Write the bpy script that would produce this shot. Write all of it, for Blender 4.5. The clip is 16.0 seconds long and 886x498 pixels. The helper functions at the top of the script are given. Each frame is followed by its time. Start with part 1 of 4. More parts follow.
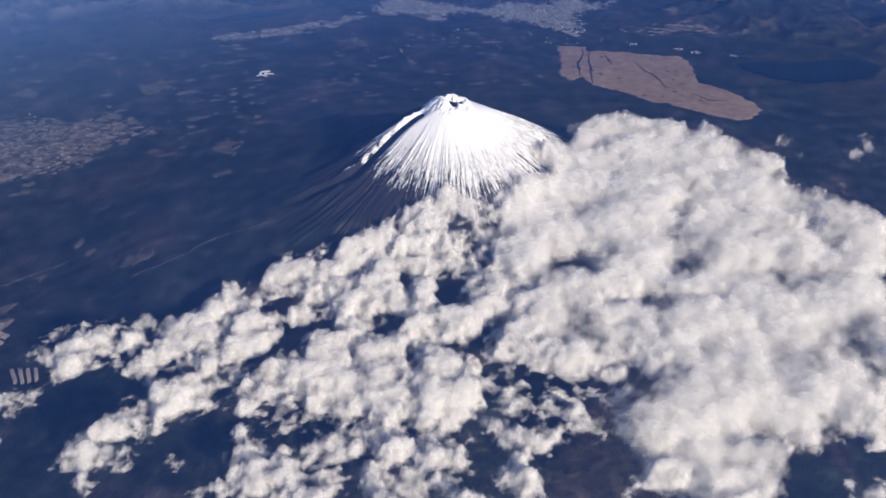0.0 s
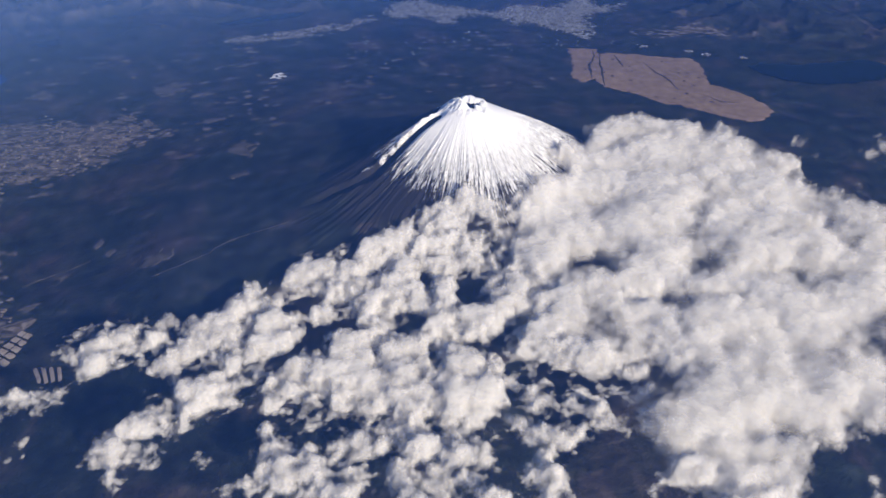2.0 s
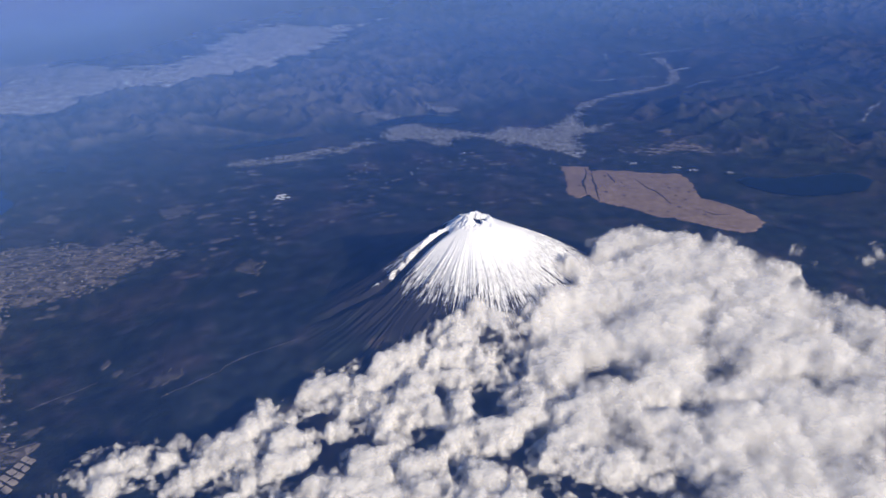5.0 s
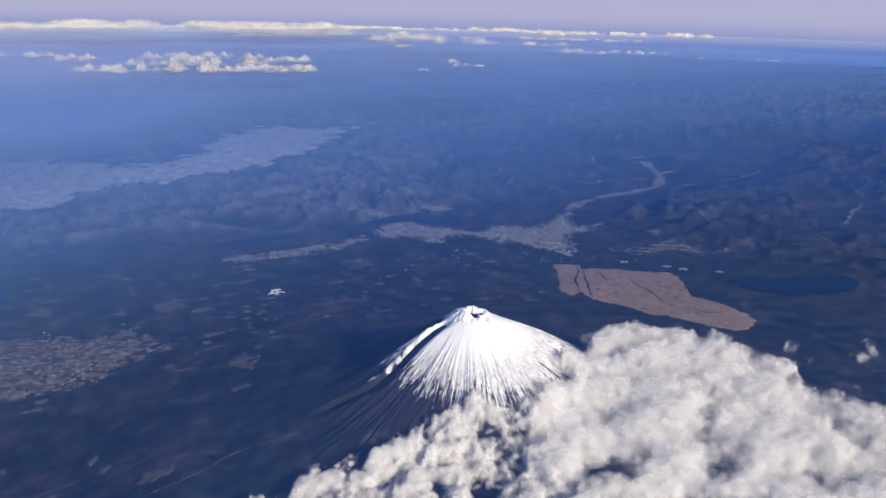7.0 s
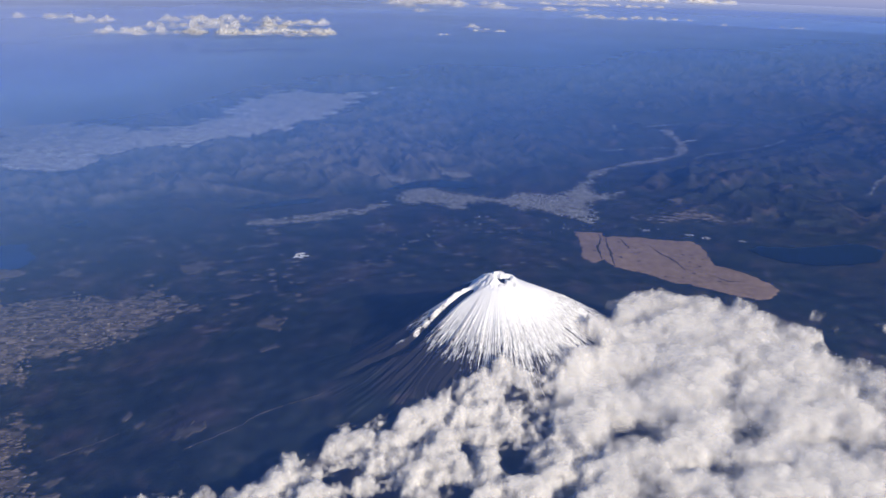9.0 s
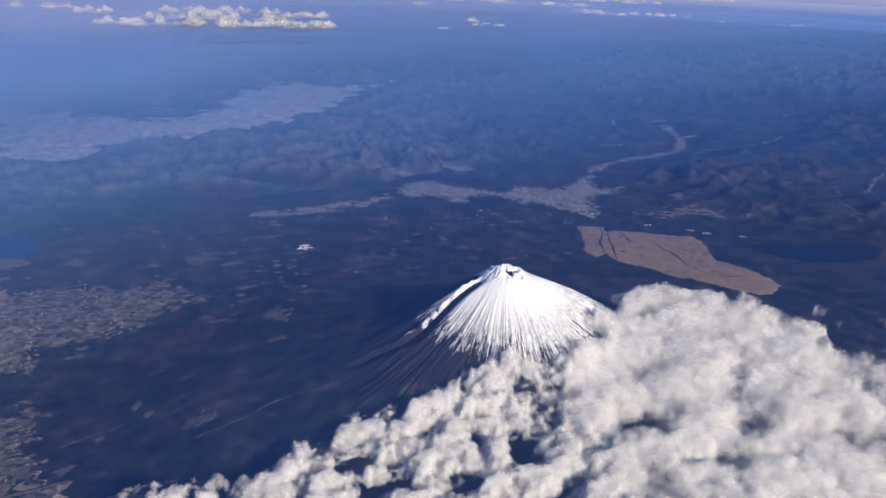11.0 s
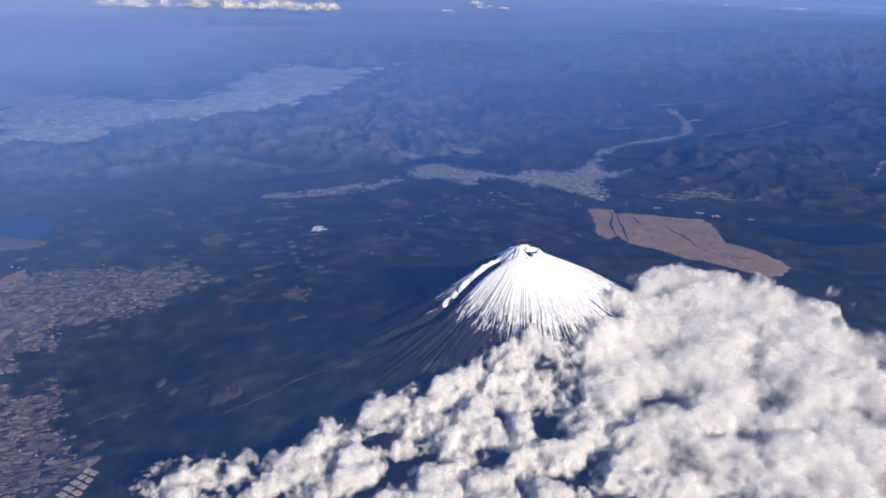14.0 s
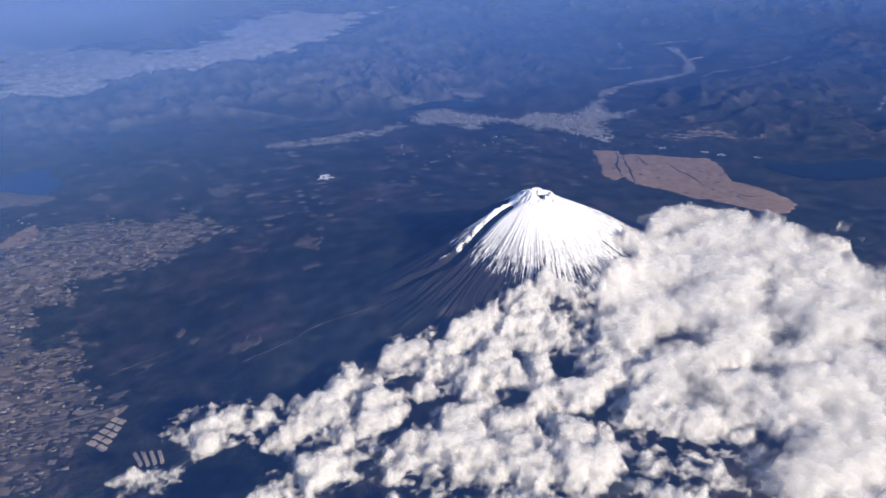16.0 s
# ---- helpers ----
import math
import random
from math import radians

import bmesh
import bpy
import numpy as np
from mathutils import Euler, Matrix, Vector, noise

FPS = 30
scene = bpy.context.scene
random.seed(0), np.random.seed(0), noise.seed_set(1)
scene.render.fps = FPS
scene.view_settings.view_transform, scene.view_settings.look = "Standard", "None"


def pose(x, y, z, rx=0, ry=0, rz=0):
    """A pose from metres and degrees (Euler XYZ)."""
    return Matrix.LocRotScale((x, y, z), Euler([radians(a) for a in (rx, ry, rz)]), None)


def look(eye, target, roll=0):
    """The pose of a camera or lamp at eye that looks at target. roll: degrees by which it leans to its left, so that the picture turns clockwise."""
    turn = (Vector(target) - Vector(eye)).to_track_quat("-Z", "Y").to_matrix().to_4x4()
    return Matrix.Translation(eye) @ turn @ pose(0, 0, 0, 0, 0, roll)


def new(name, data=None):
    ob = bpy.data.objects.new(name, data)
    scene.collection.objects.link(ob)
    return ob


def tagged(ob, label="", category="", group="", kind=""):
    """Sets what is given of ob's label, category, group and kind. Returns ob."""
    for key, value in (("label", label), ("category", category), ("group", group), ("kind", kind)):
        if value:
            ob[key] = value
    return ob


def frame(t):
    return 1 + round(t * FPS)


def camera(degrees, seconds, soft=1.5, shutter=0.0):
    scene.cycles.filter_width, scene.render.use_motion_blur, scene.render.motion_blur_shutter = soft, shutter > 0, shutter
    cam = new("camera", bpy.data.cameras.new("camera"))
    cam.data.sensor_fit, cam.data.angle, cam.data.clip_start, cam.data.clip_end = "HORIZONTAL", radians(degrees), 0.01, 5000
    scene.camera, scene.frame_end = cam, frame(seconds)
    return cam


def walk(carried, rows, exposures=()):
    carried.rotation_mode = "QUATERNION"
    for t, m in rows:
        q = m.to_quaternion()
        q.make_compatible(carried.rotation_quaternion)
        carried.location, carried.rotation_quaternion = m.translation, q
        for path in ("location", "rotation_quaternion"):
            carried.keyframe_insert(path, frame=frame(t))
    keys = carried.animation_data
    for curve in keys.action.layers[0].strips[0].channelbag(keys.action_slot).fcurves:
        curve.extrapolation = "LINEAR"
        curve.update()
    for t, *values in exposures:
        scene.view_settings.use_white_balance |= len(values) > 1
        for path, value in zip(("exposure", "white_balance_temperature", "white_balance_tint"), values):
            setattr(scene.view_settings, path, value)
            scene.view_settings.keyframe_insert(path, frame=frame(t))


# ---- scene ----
# The land is built at a scale of 1 : 50 (one unit is fifty metres), with the summit above the origin and sea level at z = 0.
cam = camera(58.9, 16.0, soft=1.6)
PATH = [
    (0, (-69.948, -274.807, 193.846), (-69.545, -273.196, 192.731), 1.2),
    (0.5, (-71.434, -275.12, 193.858), (-71.036, -273.506, 192.747), 1.0),
    (1, (-72.975, -275.307, 193.88), (-72.577, -273.691, 192.772), 1.0),
    (1.5, (-74.492, -275.454, 193.89), (-74.092, -273.837, 192.783), 1.0),
    (2, (-76.02, -275.632, 193.883), (-75.623, -274.015, 192.775), 1.0),
    (2.5, (-77.633, -275.845, 193.829), (-77.243, -274.228, 192.719), 0.9),
    (3, (-79.058, -275.987, 193.81), (-78.681, -274.375, 192.688), 0.6),
    (3.5, (-80.794, -276.376, 193.781), (-80.426, -274.765, 192.655), 0.5),
    (4, (-82.309, -276.561, 193.811), (-81.944, -274.947, 192.687), 0.4),
    (4.5, (-83.926, -276.663, 193.886), (-83.549, -275.034, 192.788), 0.4),
    (5, (-85.469, -276.773, 193.947), (-85.006, -275.021, 193.1), 0.4),
    (5.2, (-86.014, -276.913, 193.923), (-85.532, -275.139, 193.136), 0.5),
    (7.3, (-90.779, -279.055, 192.479), (-90.265, -277.22, 191.871), 1.2),
    (7.5, (-91.318, -279.166, 192.439), (-90.809, -277.341, 191.797), 1.1),
    (8, (-92.872, -279.278, 192.355), (-92.375, -277.456, 191.696), 1.5),
    (8.5, (-94.493, -279.397, 192.317), (-94.018, -277.576, 191.64), 1.4),
    (11, (-102.525, -280.622, 192.37), (-102.036, -278.815, 191.667), 2.2),
    (11.5, (-104.143, -280.899, 192.353), (-103.656, -279.094, 191.642), 2.2),
    (12, (-105.734, -281.127, 192.307), (-105.247, -279.324, 191.593), 2.3),
    (12.5, (-107.361, -281.378, 192.253), (-106.875, -279.574, 191.54), 2.3),
    (13, (-109.019, -281.784, 192.221), (-108.536, -279.981, 191.502), 2.2),
    (13.5, (-110.655, -282.247, 192.203), (-110.167, -280.447, 191.482), 2.2),
    (14, (-112.239, -282.685, 192.182), (-111.748, -280.893, 191.441), 2.4),
    (14.5, (-113.735, -282.858, 192.181), (-113.189, -281.123, 191.351), 3.3),
    (15, (-115.492, -282.741, 192.234), (-114.956, -281.028, 191.351), 2.0),
    (15.5, (-117.177, -282.766, 192.246), (-116.668, -281.036, 191.38), 1.3),
    (16, (-118.789, -282.934, 192.222), (-118.303, -281.197, 191.356), 1.1),
]
walk(cam, [(t, look(eye, target, roll)) for t, eye, target, roll in PATH], exposures=[(0.0, 0.18), (1.5, 0.20), (2.5, 0.08), (3.5, 0.15), (5.2, 0.19), (7.5, 0.13), (8.5, 0.15), (11.0, 0.09), (12.0, 0.06), (12.5, 0.24), (13.1, 0.33), (13.5, 0.45), (14.0, 0.34), (14.6, 0.40), (16.0, 0.38)])

# ---- light ----
SUN_EL, SUN_AZ = 25.0, 155.0          # degrees above the horizon, clockwise from north
world = bpy.data.worlds.new("sky")
scene.world = world
world.use_nodes = True
wn = world.node_tree
sky = wn.nodes.new("ShaderNodeTexSky")
sky.sky_type, sky.sun_disc = "NISHITA", False
sky.sun_elevation, sky.sun_rotation = radians(SUN_EL), radians(SUN_AZ)
sky.altitude, sky.air_density, sky.dust_density, sky.ozone_density = 4000, 1.0, 0.1, 5.0
wn.nodes["Background"].inputs["Strength"].default_value = 0.12
wn.links.new(sky.outputs[0], wn.nodes["Background"].inputs["Color"])
sun = new("sun", bpy.data.lights.new("sun", "SUN"))
scene.cycles.transparent_max_bounces = 32      # the clouds are many thin shells
sun.data.energy, sun.data.angle, sun.data.color = 5.5, radians(0.5), (1.0, 0.895, 0.75)
sun_from = Vector((math.sin(radians(SUN_AZ)) * math.cos(radians(SUN_EL)), math.cos(radians(SUN_AZ)) * math.cos(radians(SUN_EL)), math.sin(radians(SUN_EL))))
sun.matrix_world = look(sun_from * 600, (0, 0, 0))


# ---- number helpers ----
def smooth(t):
    t = np.clip(t, 0.0, 1.0)
    return t * t * (3 - 2 * t)


def mixing(a, b, t):
    return a + (b - a) * t


def scatter(ix, iy, seed):
    """A random number from 0 to 1 for each pair of whole numbers."""
    h = (ix.astype(np.int64) * 374761393 + iy.astype(np.int64) * 668265263 + seed * 974711) & 0xFFFFFFFF
    h = ((h ^ (h >> 13)) * 1274126177) & 0xFFFFFFFF
    h = ((h ^ (h >> 16)) * 2246822519) & 0xFFFFFFFF
    return ((h ^ (h >> 13)) & 0xFFFFFF) / 16777216.0


def gnoise(x, y, seed=0):
    """Gradient noise, about -0.7 to 0.7."""
    ix, iy = np.floor(x), np.floor(y)
    fx, fy = x - ix, y - iy
    sx, sy = fx * fx * fx * (fx * (fx * 6 - 15) + 10), fy * fy * fy * (fy * (fy * 6 - 15) + 10)
    total = 0
    for ox in (0, 1):
        for oy in (0, 1):
            a = scatter(ix + ox, iy + oy, seed) * 2 * np.pi
            dot = np.cos(a) * (fx - ox) + np.sin(a) * (fy - oy)
            total = total + dot * (sx if ox else 1 - sx) * (sy if oy else 1 - sy)
    return total


def fbm(x, y, octaves=5, seed=0, gain=0.5):
    total, amp = 0, 1.0
    for k in range(octaves):
        total = total + amp * gnoise(x * 2 ** k + 17.3 * k, y * 2 ** k - 9.1 * k, seed + k)
        amp *= gain
    return total


def spurred(x, y, seed=0):
    """Long crests, with spurs running down from them and small ribs on the spurs; about 0 to 1."""
    c, n = math.cos(0.4), math.sin(0.4)
    along, over = x * c + y * n, y * c - x * n
    over = over + 9 * gnoise(along / 45, over / 45, seed + 9)
    crest = np.clip(1 - 2.3 * np.abs(gnoise(along / 95, over / 36, seed)), -0.3, 1)
    lean = along + 7 * gnoise(along / 30, over / 30, seed + 8) + 0.25 * over
    spurs = 1 - 2.4 * np.abs(gnoise(lean / 15, over / 42, seed + 1))
    ribs = 1 - 2.4 * np.abs(gnoise(lean / 6.5 + 0.3 * over / 9, over / 16, seed + 2))
    small = 1 - 2.4 * np.abs(gnoise(x / 5, y / 6, seed + 3))
    return 0.50 * crest + (0.40 * spurs + 0.16 * ribs + 0.07 * small) * (0.55 + 0.45 * crest)


def puffs(x, y, seed=0):
    """Rounded domes packed side by side, 0 to 1 (one minus the squared distance to the nearest scattered point)."""
    ix, iy = np.floor(x), np.floor(y)
    best = np.full(np.shape(x), 9.0)
    for ox in (-1, 0, 1):
        for oy in (-1, 0, 1):
            px = ix + ox + 0.15 + 0.7 * scatter(ix + ox, iy + oy, seed)
            py = iy + oy + 0.15 + 0.7 * scatter(ix + ox, iy + oy, seed + 71)
            best = np.minimum(best, (x - px) ** 2 + (y - py) ** 2)
    return 1 - np.clip(best, 0, 1)


def line_distance(x, y, points):
    best = np.full(np.shape(x), 1e12)
    for (ax, ay), (bx, by) in zip(points, points[1:]):
        ex, ey = bx - ax, by - ay
        t = np.clip(((x - ax) * ex + (y - ay) * ey) / (ex * ex + ey * ey), 0, 1)
        best = np.minimum(best, (x - ax - t * ex) ** 2 + (y - ay - t * ey) ** 2)
    return np.sqrt(best)


def outline_distance(x, y, poly):
    """Distance to a closed outline, negative inside."""
    best = np.full(np.shape(x), 1e12)
    inside = np.zeros(np.shape(x), bool)
    for (ax, ay), (bx, by) in zip(poly, poly[1:] + poly[:1]):
        ex, ey = bx - ax, by - ay
        t = np.clip(((x - ax) * ex + (y - ay) * ey) / (ex * ex + ey * ey), 0, 1)
        best = np.minimum(best, (x - ax - t * ex) ** 2 + (y - ay - t * ey) ** 2)
        if ay != by:
            inside ^= ((ay > y) != (by > y)) & (x < ex * (y - ay) / ey + ax)
    return np.where(inside, -1, 1) * np.sqrt(best)


# ---- the lie of the land ----
LAKE_EAST = [(225, 145), (236, 148), (255, 142), (276, 140), (301, 142), (313, 137), (314, 125), (296, 110), (271, 107), (248, 110), (234, 119), (226, 131)]
LAKE_WEST = [(-264, 236), (-252, 241), (-246, 243), (-236, 243), (-232, 230), (-225, 217), (-227, 204), (-233, 197), (-243, 201), (-257, 209)]
LAKE_LONG = [(-103, 298), (-85, 306), (-63, 312), (-47, 316), (-39, 313), (-50, 304), (-73, 298), (-92, 293)]
LAKE_NORTH = [(14, 335), (23, 343), (42, 355), (67, 358), (86, 346), (94, 332), (81, 327), (64, 334), (51, 339), (34, 334)]
BASIN = [(-328, 445), (-303, 450), (-278, 454), (-248, 467), (-219, 503), (-190, 521), (-169, 521), (-143, 544), (-115, 552), (-92, 584), (-67, 593),
         (-44, 613), (-18, 661), (21, 696), (39, 751), (66, 808), (110, 872), (172, 982), (149, 982), (85, 928), (42, 928), (16, 929), (-14, 982), (-51, 930),
         (-93, 888), (-112, 839), (-133, 752), (-161, 689), (-204, 682), (-250, 703), (-276, 716), (-275, 769), (-295, 754), (-310, 733), (-335, 734),
         (-356, 774), (-383, 784), (-419, 778)]
TOWN = [(15, 300), (22, 319), (31, 332), (50, 333), (65, 317), (85, 303), (103, 293), (114, 308), (130, 306), (144, 297), (167, 310), (183, 332), (199, 346),
         (202, 334), (189, 316), (186, 294), (212, 296), (189, 275), (169, 268), (163, 251), (156, 229), (146, 215), (140, 221), (135, 233), (126, 241),
         (120, 256), (107, 258), (100, 269), (91, 278), (83, 284), (71, 278), (62, 264), (53, 268), (48, 281), (38, 285), (24, 284)]
VALES = (([(199, 345), (218, 363), (244, 382), (271, 395), (299, 406), (333, 422), (355, 454), (376, 490), (388, 529), (397, 559), (404, 579)], 6.5), ([(379, 495), (394, 503), (404, 506)], 3), ([(249, 472), (276, 461), (312, 466), (354, 468)], 1.8), ([(287, 549), (309, 550), (333, 562), (349, 606)], 2), ([(384, 589), (409, 598), (430, 601), (480, 617), (525, 623), (546, 602), (576, 597), (645, 642), (718, 653), (810, 668)], 3), ([(338, 403), (368, 425), (400, 433), (436, 446), (483, 470), (511, 493)], 2), ([(417, 254), (457, 289), (492, 316)], 1.8))
LAKE_SMALL = [(-220, 275), (-213, 279), (-205, 283), (-205, 270), (-214, 269)]
SHORE_A = [(0, 363), (19, 372), (27, 389), (29, 371), (42, 364), (46, 354), (33, 346), (20, 355)]
SHORE_B = [(67, 373), (75, 384), (92, 378), (100, 361), (88, 353), (76, 360)]
PASTURE = [(-128, 114.7), (-124.8, 100.7), (-127.6, 100.5), (-131.9, 100), (-135.6, 98.3), (-143, 87.5), (-157.3, 77.1), (-180.3, 73.6), (-199.1, 73.9),
         (-197.1, 67.5), (-194.8, 52.2), (-203.9, 55.1), (-211.4, 50.9), (-212.2, 34.9), (-205, 24), (-197.2, 23.1), (-195.9, 37.9), (-190.2, 32.8),
         (-186.4, 24.9), (-185.8, 13.1), (-187.2, 6.3), (-181.7, -8.4), (-180, -14.2), (-176, -19.4), (-168.9, -24.2), (-180.1, -38.2), (-193.4, -59.8),
         (-225.6, -50.8), (-265.9, 107.9), (-252.2, 113), (-237.3, 114.7), (-225.7, 136.9), (-212.7, 142.6), (-195.6, 142.5), (-165.6, 129.6), (-148.3, 138),
         (-142.1, 127.1)]
GRASS = [(122, 195), (132, 194), (140, 192), (136, 178), (143, 183), (164, 176), (181, 169), (193, 165), (196, 158), (192, 146), (185, 129), (181, 116),
         (188, 107), (193, 97), (196, 88), (197, 81), (196, 74), (184, 63), (173, 60), (164, 66), (157, 72), (149, 82), (139, 90), (132, 100), (125, 111),
         (115, 119), (114, 131), (105, 126), (102, 134), (109, 155), (117, 176)]
HEADING = radians(14)
EARTH = 127420.0


def sag(x, y):
    """The drop of the round earth."""
    return ((x + 90) ** 2 + (y + 279) ** 2) / (2 * EARTH)


def volcano_profile(r):
    return np.interp(r, (0, 5.5, 7.2, 14, 20, 30, 40, 60, 80, 100, 130, 160, 200, 240, 320), (72.7, 72.7, 71.9, 68.2, 64.6, 58, 51.5, 41, 34.5, 30, 26.5, 24, 21.5, 19.2, 17))


def ranges(x, y):
    """How much the mountains rise at each point, and how near it is to a crest (0 to 1)."""
    wx, wy = x + 22 * gnoise(x / 90, y / 90, 11), y + 22 * gnoise(x / 90, y / 90, 12)
    peaks = 0.95 * (spurred(wx, wy, 5) - 0.22)
    # the mountains start behind the lakes, and west and east of the high plain
    north = smooth((y - 286 - 0.14 * x + 24 * gnoise(x / 50, y / 50, 21)) / 85)
    west = smooth((-232 - x - 0.3 * (y - 100) + 18 * gnoise(x / 40, y / 40, 22)) / 50) * smooth((y - 165) / 40)
    east = smooth((x - 232 + 0.35 * (y - 190) + 20 * gnoise(x / 45, y / 45, 23)) / 70) * smooth((y - 150) / 60)
    far_east = smooth((x - 300) / 80) * 0.7
    mask = np.clip(np.maximum(np.maximum(north, west), np.maximum(east, far_east)), 0, 1)
    size = 17 - 2.5 * smooth((-70 - x) / 110) * smooth((600 - y) / 100) - 2.5 * smooth((x - 170) / 120) + 6 * smooth((y - 560) / 500) + 4 * fbm(x / 260, y / 260, 2, 31)
    vale = np.full(np.shape(x), 1e3)
    for line, wide in VALES:
        vale = np.minimum(vale, line_distance(x, y, line) - 1.5 * wide)
    mask = mask * (0.15 + 0.85 * smooth(vale / 75))
    far = smooth((y - 1500) / 900)
    return mask * (peaks * size * (1 - 0.55 * far) + 4 * smooth((y - 500) / 400)), mask * peaks


def land(x, y):
    r = np.hypot(x, y)
    south = smooth((40 - y) / 220) * smooth((r - 60) / 160)
    h = volcano_profile(r) - 9.5 * south - 11 * smooth((-105 - x) / 70) * smooth((120 - y) / 130)
    h = h + 1.2 * fbm(x / 60, y / 60, 4, 3) * smooth((r - 60) / 80)
    h = h + ranges(x, y)[0]
    h = h + 9.0 * np.exp(-((x - 150) / 26) ** 2 - ((y - 345) / 26) ** 2)
    for poly, level, reach in ((BASIN, 6.0, 46), (TOWN, 16.8, 26), (SHORE_A, 17.2, 10), (SHORE_B, 17.2, 10)):
        near = (x > min(p[0] for p in poly) - 2 * reach) & (x < max(p[0] for p in poly) + 2 * reach) & (y > min(p[1] for p in poly) - 2 * reach) & (y < max(p[1] for p in poly) + 2 * reach)
        w = np.zeros(np.shape(x))
        w[near] = smooth(1 - outline_distance(x[near], y[near], poly) / reach)
        flat = level + 0.04 * (h - level)
        h = mixing(h, flat, w)
    for line, wide in VALES:
        near = (x > line[0][0] - 60) & (x < line[-1][0] + 60) & (y > min(p[1] for p in line) - 40) & (y < max(p[1] for p in line) + 40)
        w = np.zeros(np.shape(x))
        w[near] = smooth(1 - (line_distance(x[near], y[near], line) - 1.2 * wide) / 26)
        h = mixing(h, 16.5 - 6.5 * smooth((y - 310) / 250) + 0.04 * (h - 14), w)
    for poly, level in ((LAKE_EAST, 19.0), (LAKE_WEST, 16.5), (LAKE_LONG, 17.5), (LAKE_NORTH, 16.6), (LAKE_SMALL, 18.0)):
        near = (x > min(p[0] for p in poly) - 20) & (x < max(p[0] for p in poly) + 20) & (y > min(p[1] for p in poly) - 20) & (y < max(p[1] for p in poly) + 20)
        w = np.zeros(np.shape(x))
        w[near] = smooth(0.95 - outline_distance(x[near], y[near], poly) / 9)
        h = mixing(h, level - 0.5, w)
    return h - sag(x, y)


# ---- mesh helpers ----
def sheet_mesh(name, verts, faces, material, values=None, shade=True):
    """A mesh from arrays of points and of four-cornered faces, with named values at its points."""
    me = bpy.data.meshes.new(name)
    verts, faces = np.asarray(verts, np.float32), np.asarray(faces, np.int32)
    n = faces.shape[1]
    me.vertices.add(len(verts))
    me.vertices.foreach_set("co", verts.ravel())
    me.loops.add(faces.size)
    me.loops.foreach_set("vertex_index", faces.ravel())
    me.polygons.add(len(faces))
    me.polygons.foreach_set("loop_start", np.arange(0, faces.size, n, dtype=np.int32))
    me.update(calc_edges=True)
    if shade:
        me.polygons.foreach_set("use_smooth", np.ones(len(faces), bool))
    for key, vals in (values or {}).items():
        layer = me.attributes.new(key, "FLOAT", "POINT")
        layer.data.foreach_set("value", np.asarray(vals, np.float32).ravel())
    me.materials.append(material)
    return me


def grid_faces(rows, cols, wrap=False):
    i = np.arange(rows * cols).reshape(rows, cols)
    if wrap:
        i = np.concatenate([i, i[:, :1]], 1)
    return np.stack([i[:-1, :-1], i[:-1, 1:], i[1:, 1:], i[1:, :-1]], -1).reshape(-1, 4)


def keep_faces(verts, faces, wanted, values=None):
    """Only the wanted faces and the points that they use."""
    faces = faces[wanted]
    used = np.unique(faces)
    place = np.full(len(verts), -1)
    place[used] = np.arange(len(used))
    return verts[used], place[faces], {k: np.ravel(v)[used] for k, v in (values or {}).items()}


def part(name, me, parent, label=""):
    ob = new(name, me)
    ob.parent = parent
    return tagged(ob, label)


def draped(name, poly, step, material, lift=0.12, ragged=2.0, seed=0, scale=9.0, level=None):
    """A ragged patch of ground cover that follows the land, with an edge of some depth."""
    x0, x1, y0, y1 = min(p[0] for p in poly) - 4, max(p[0] for p in poly) + 4, min(p[1] for p in poly) - 4, max(p[1] for p in poly) + 4
    gx, gy = np.meshgrid(np.arange(x0, x1, step), np.arange(y0, y1, step))
    d = outline_distance(gx, gy, poly) + ragged * 1.8 * fbm(gx / scale, gy / scale, 4, seed)
    z = land(gx, gy) + lift if level is None else np.full(gx.shape, level) - sag(gx, gy)
    z = z - np.clip(d / step, 0, 1) * 2 * abs(lift)
    verts = np.stack([gx, gy, z], -1).reshape(-1, 3)
    faces = grid_faces(*gx.shape)
    dd = d.ravel()
    verts, faces, vals = keep_faces(verts, faces, (dd[faces] < 0).any(1), {"inside": -dd})
    return sheet_mesh(name, verts, faces, material, vals)


# ---- materials ----
def material(name):
    m = bpy.data.materials.new(name)
    m.use_nodes = True
    return m, m.node_tree, m.node_tree.nodes["Principled BSDF"]


def node(tree, kind, **settings):
    n = tree.nodes.new(kind)
    for key, value in settings.items():
        n.inputs[key].default_value = value
    return n


def noise_at(tree, scale, detail=5.0, rough=0.6, stretch=None, warp=0.0):
    geo = tree.nodes.new("ShaderNodeNewGeometry")
    source = geo.outputs["Position"]
    if stretch:
        mapping = tree.nodes.new("ShaderNodeMapping")
        mapping.inputs["Scale"].default_value = stretch
        tree.links.new(source, mapping.inputs["Vector"])
        source = mapping.outputs[0]
    n = node(tree, "ShaderNodeTexNoise", Scale=scale, Detail=detail, Roughness=rough, Distortion=warp)
    tree.links.new(source, n.inputs["Vector"])
    return n.outputs["Fac"]


def ramp(tree, fac, *stops):
    r = tree.nodes.new("ShaderNodeValToRGB")
    while len(r.color_ramp.elements) < len(stops):
        r.color_ramp.elements.new(0.5)
    for e, (p, c) in zip(r.color_ramp.elements, stops):
        e.position, e.color = p, (*c, 1) if len(c) == 3 else c
    tree.links.new(fac, r.inputs["Fac"])
    return r.outputs["Color"]


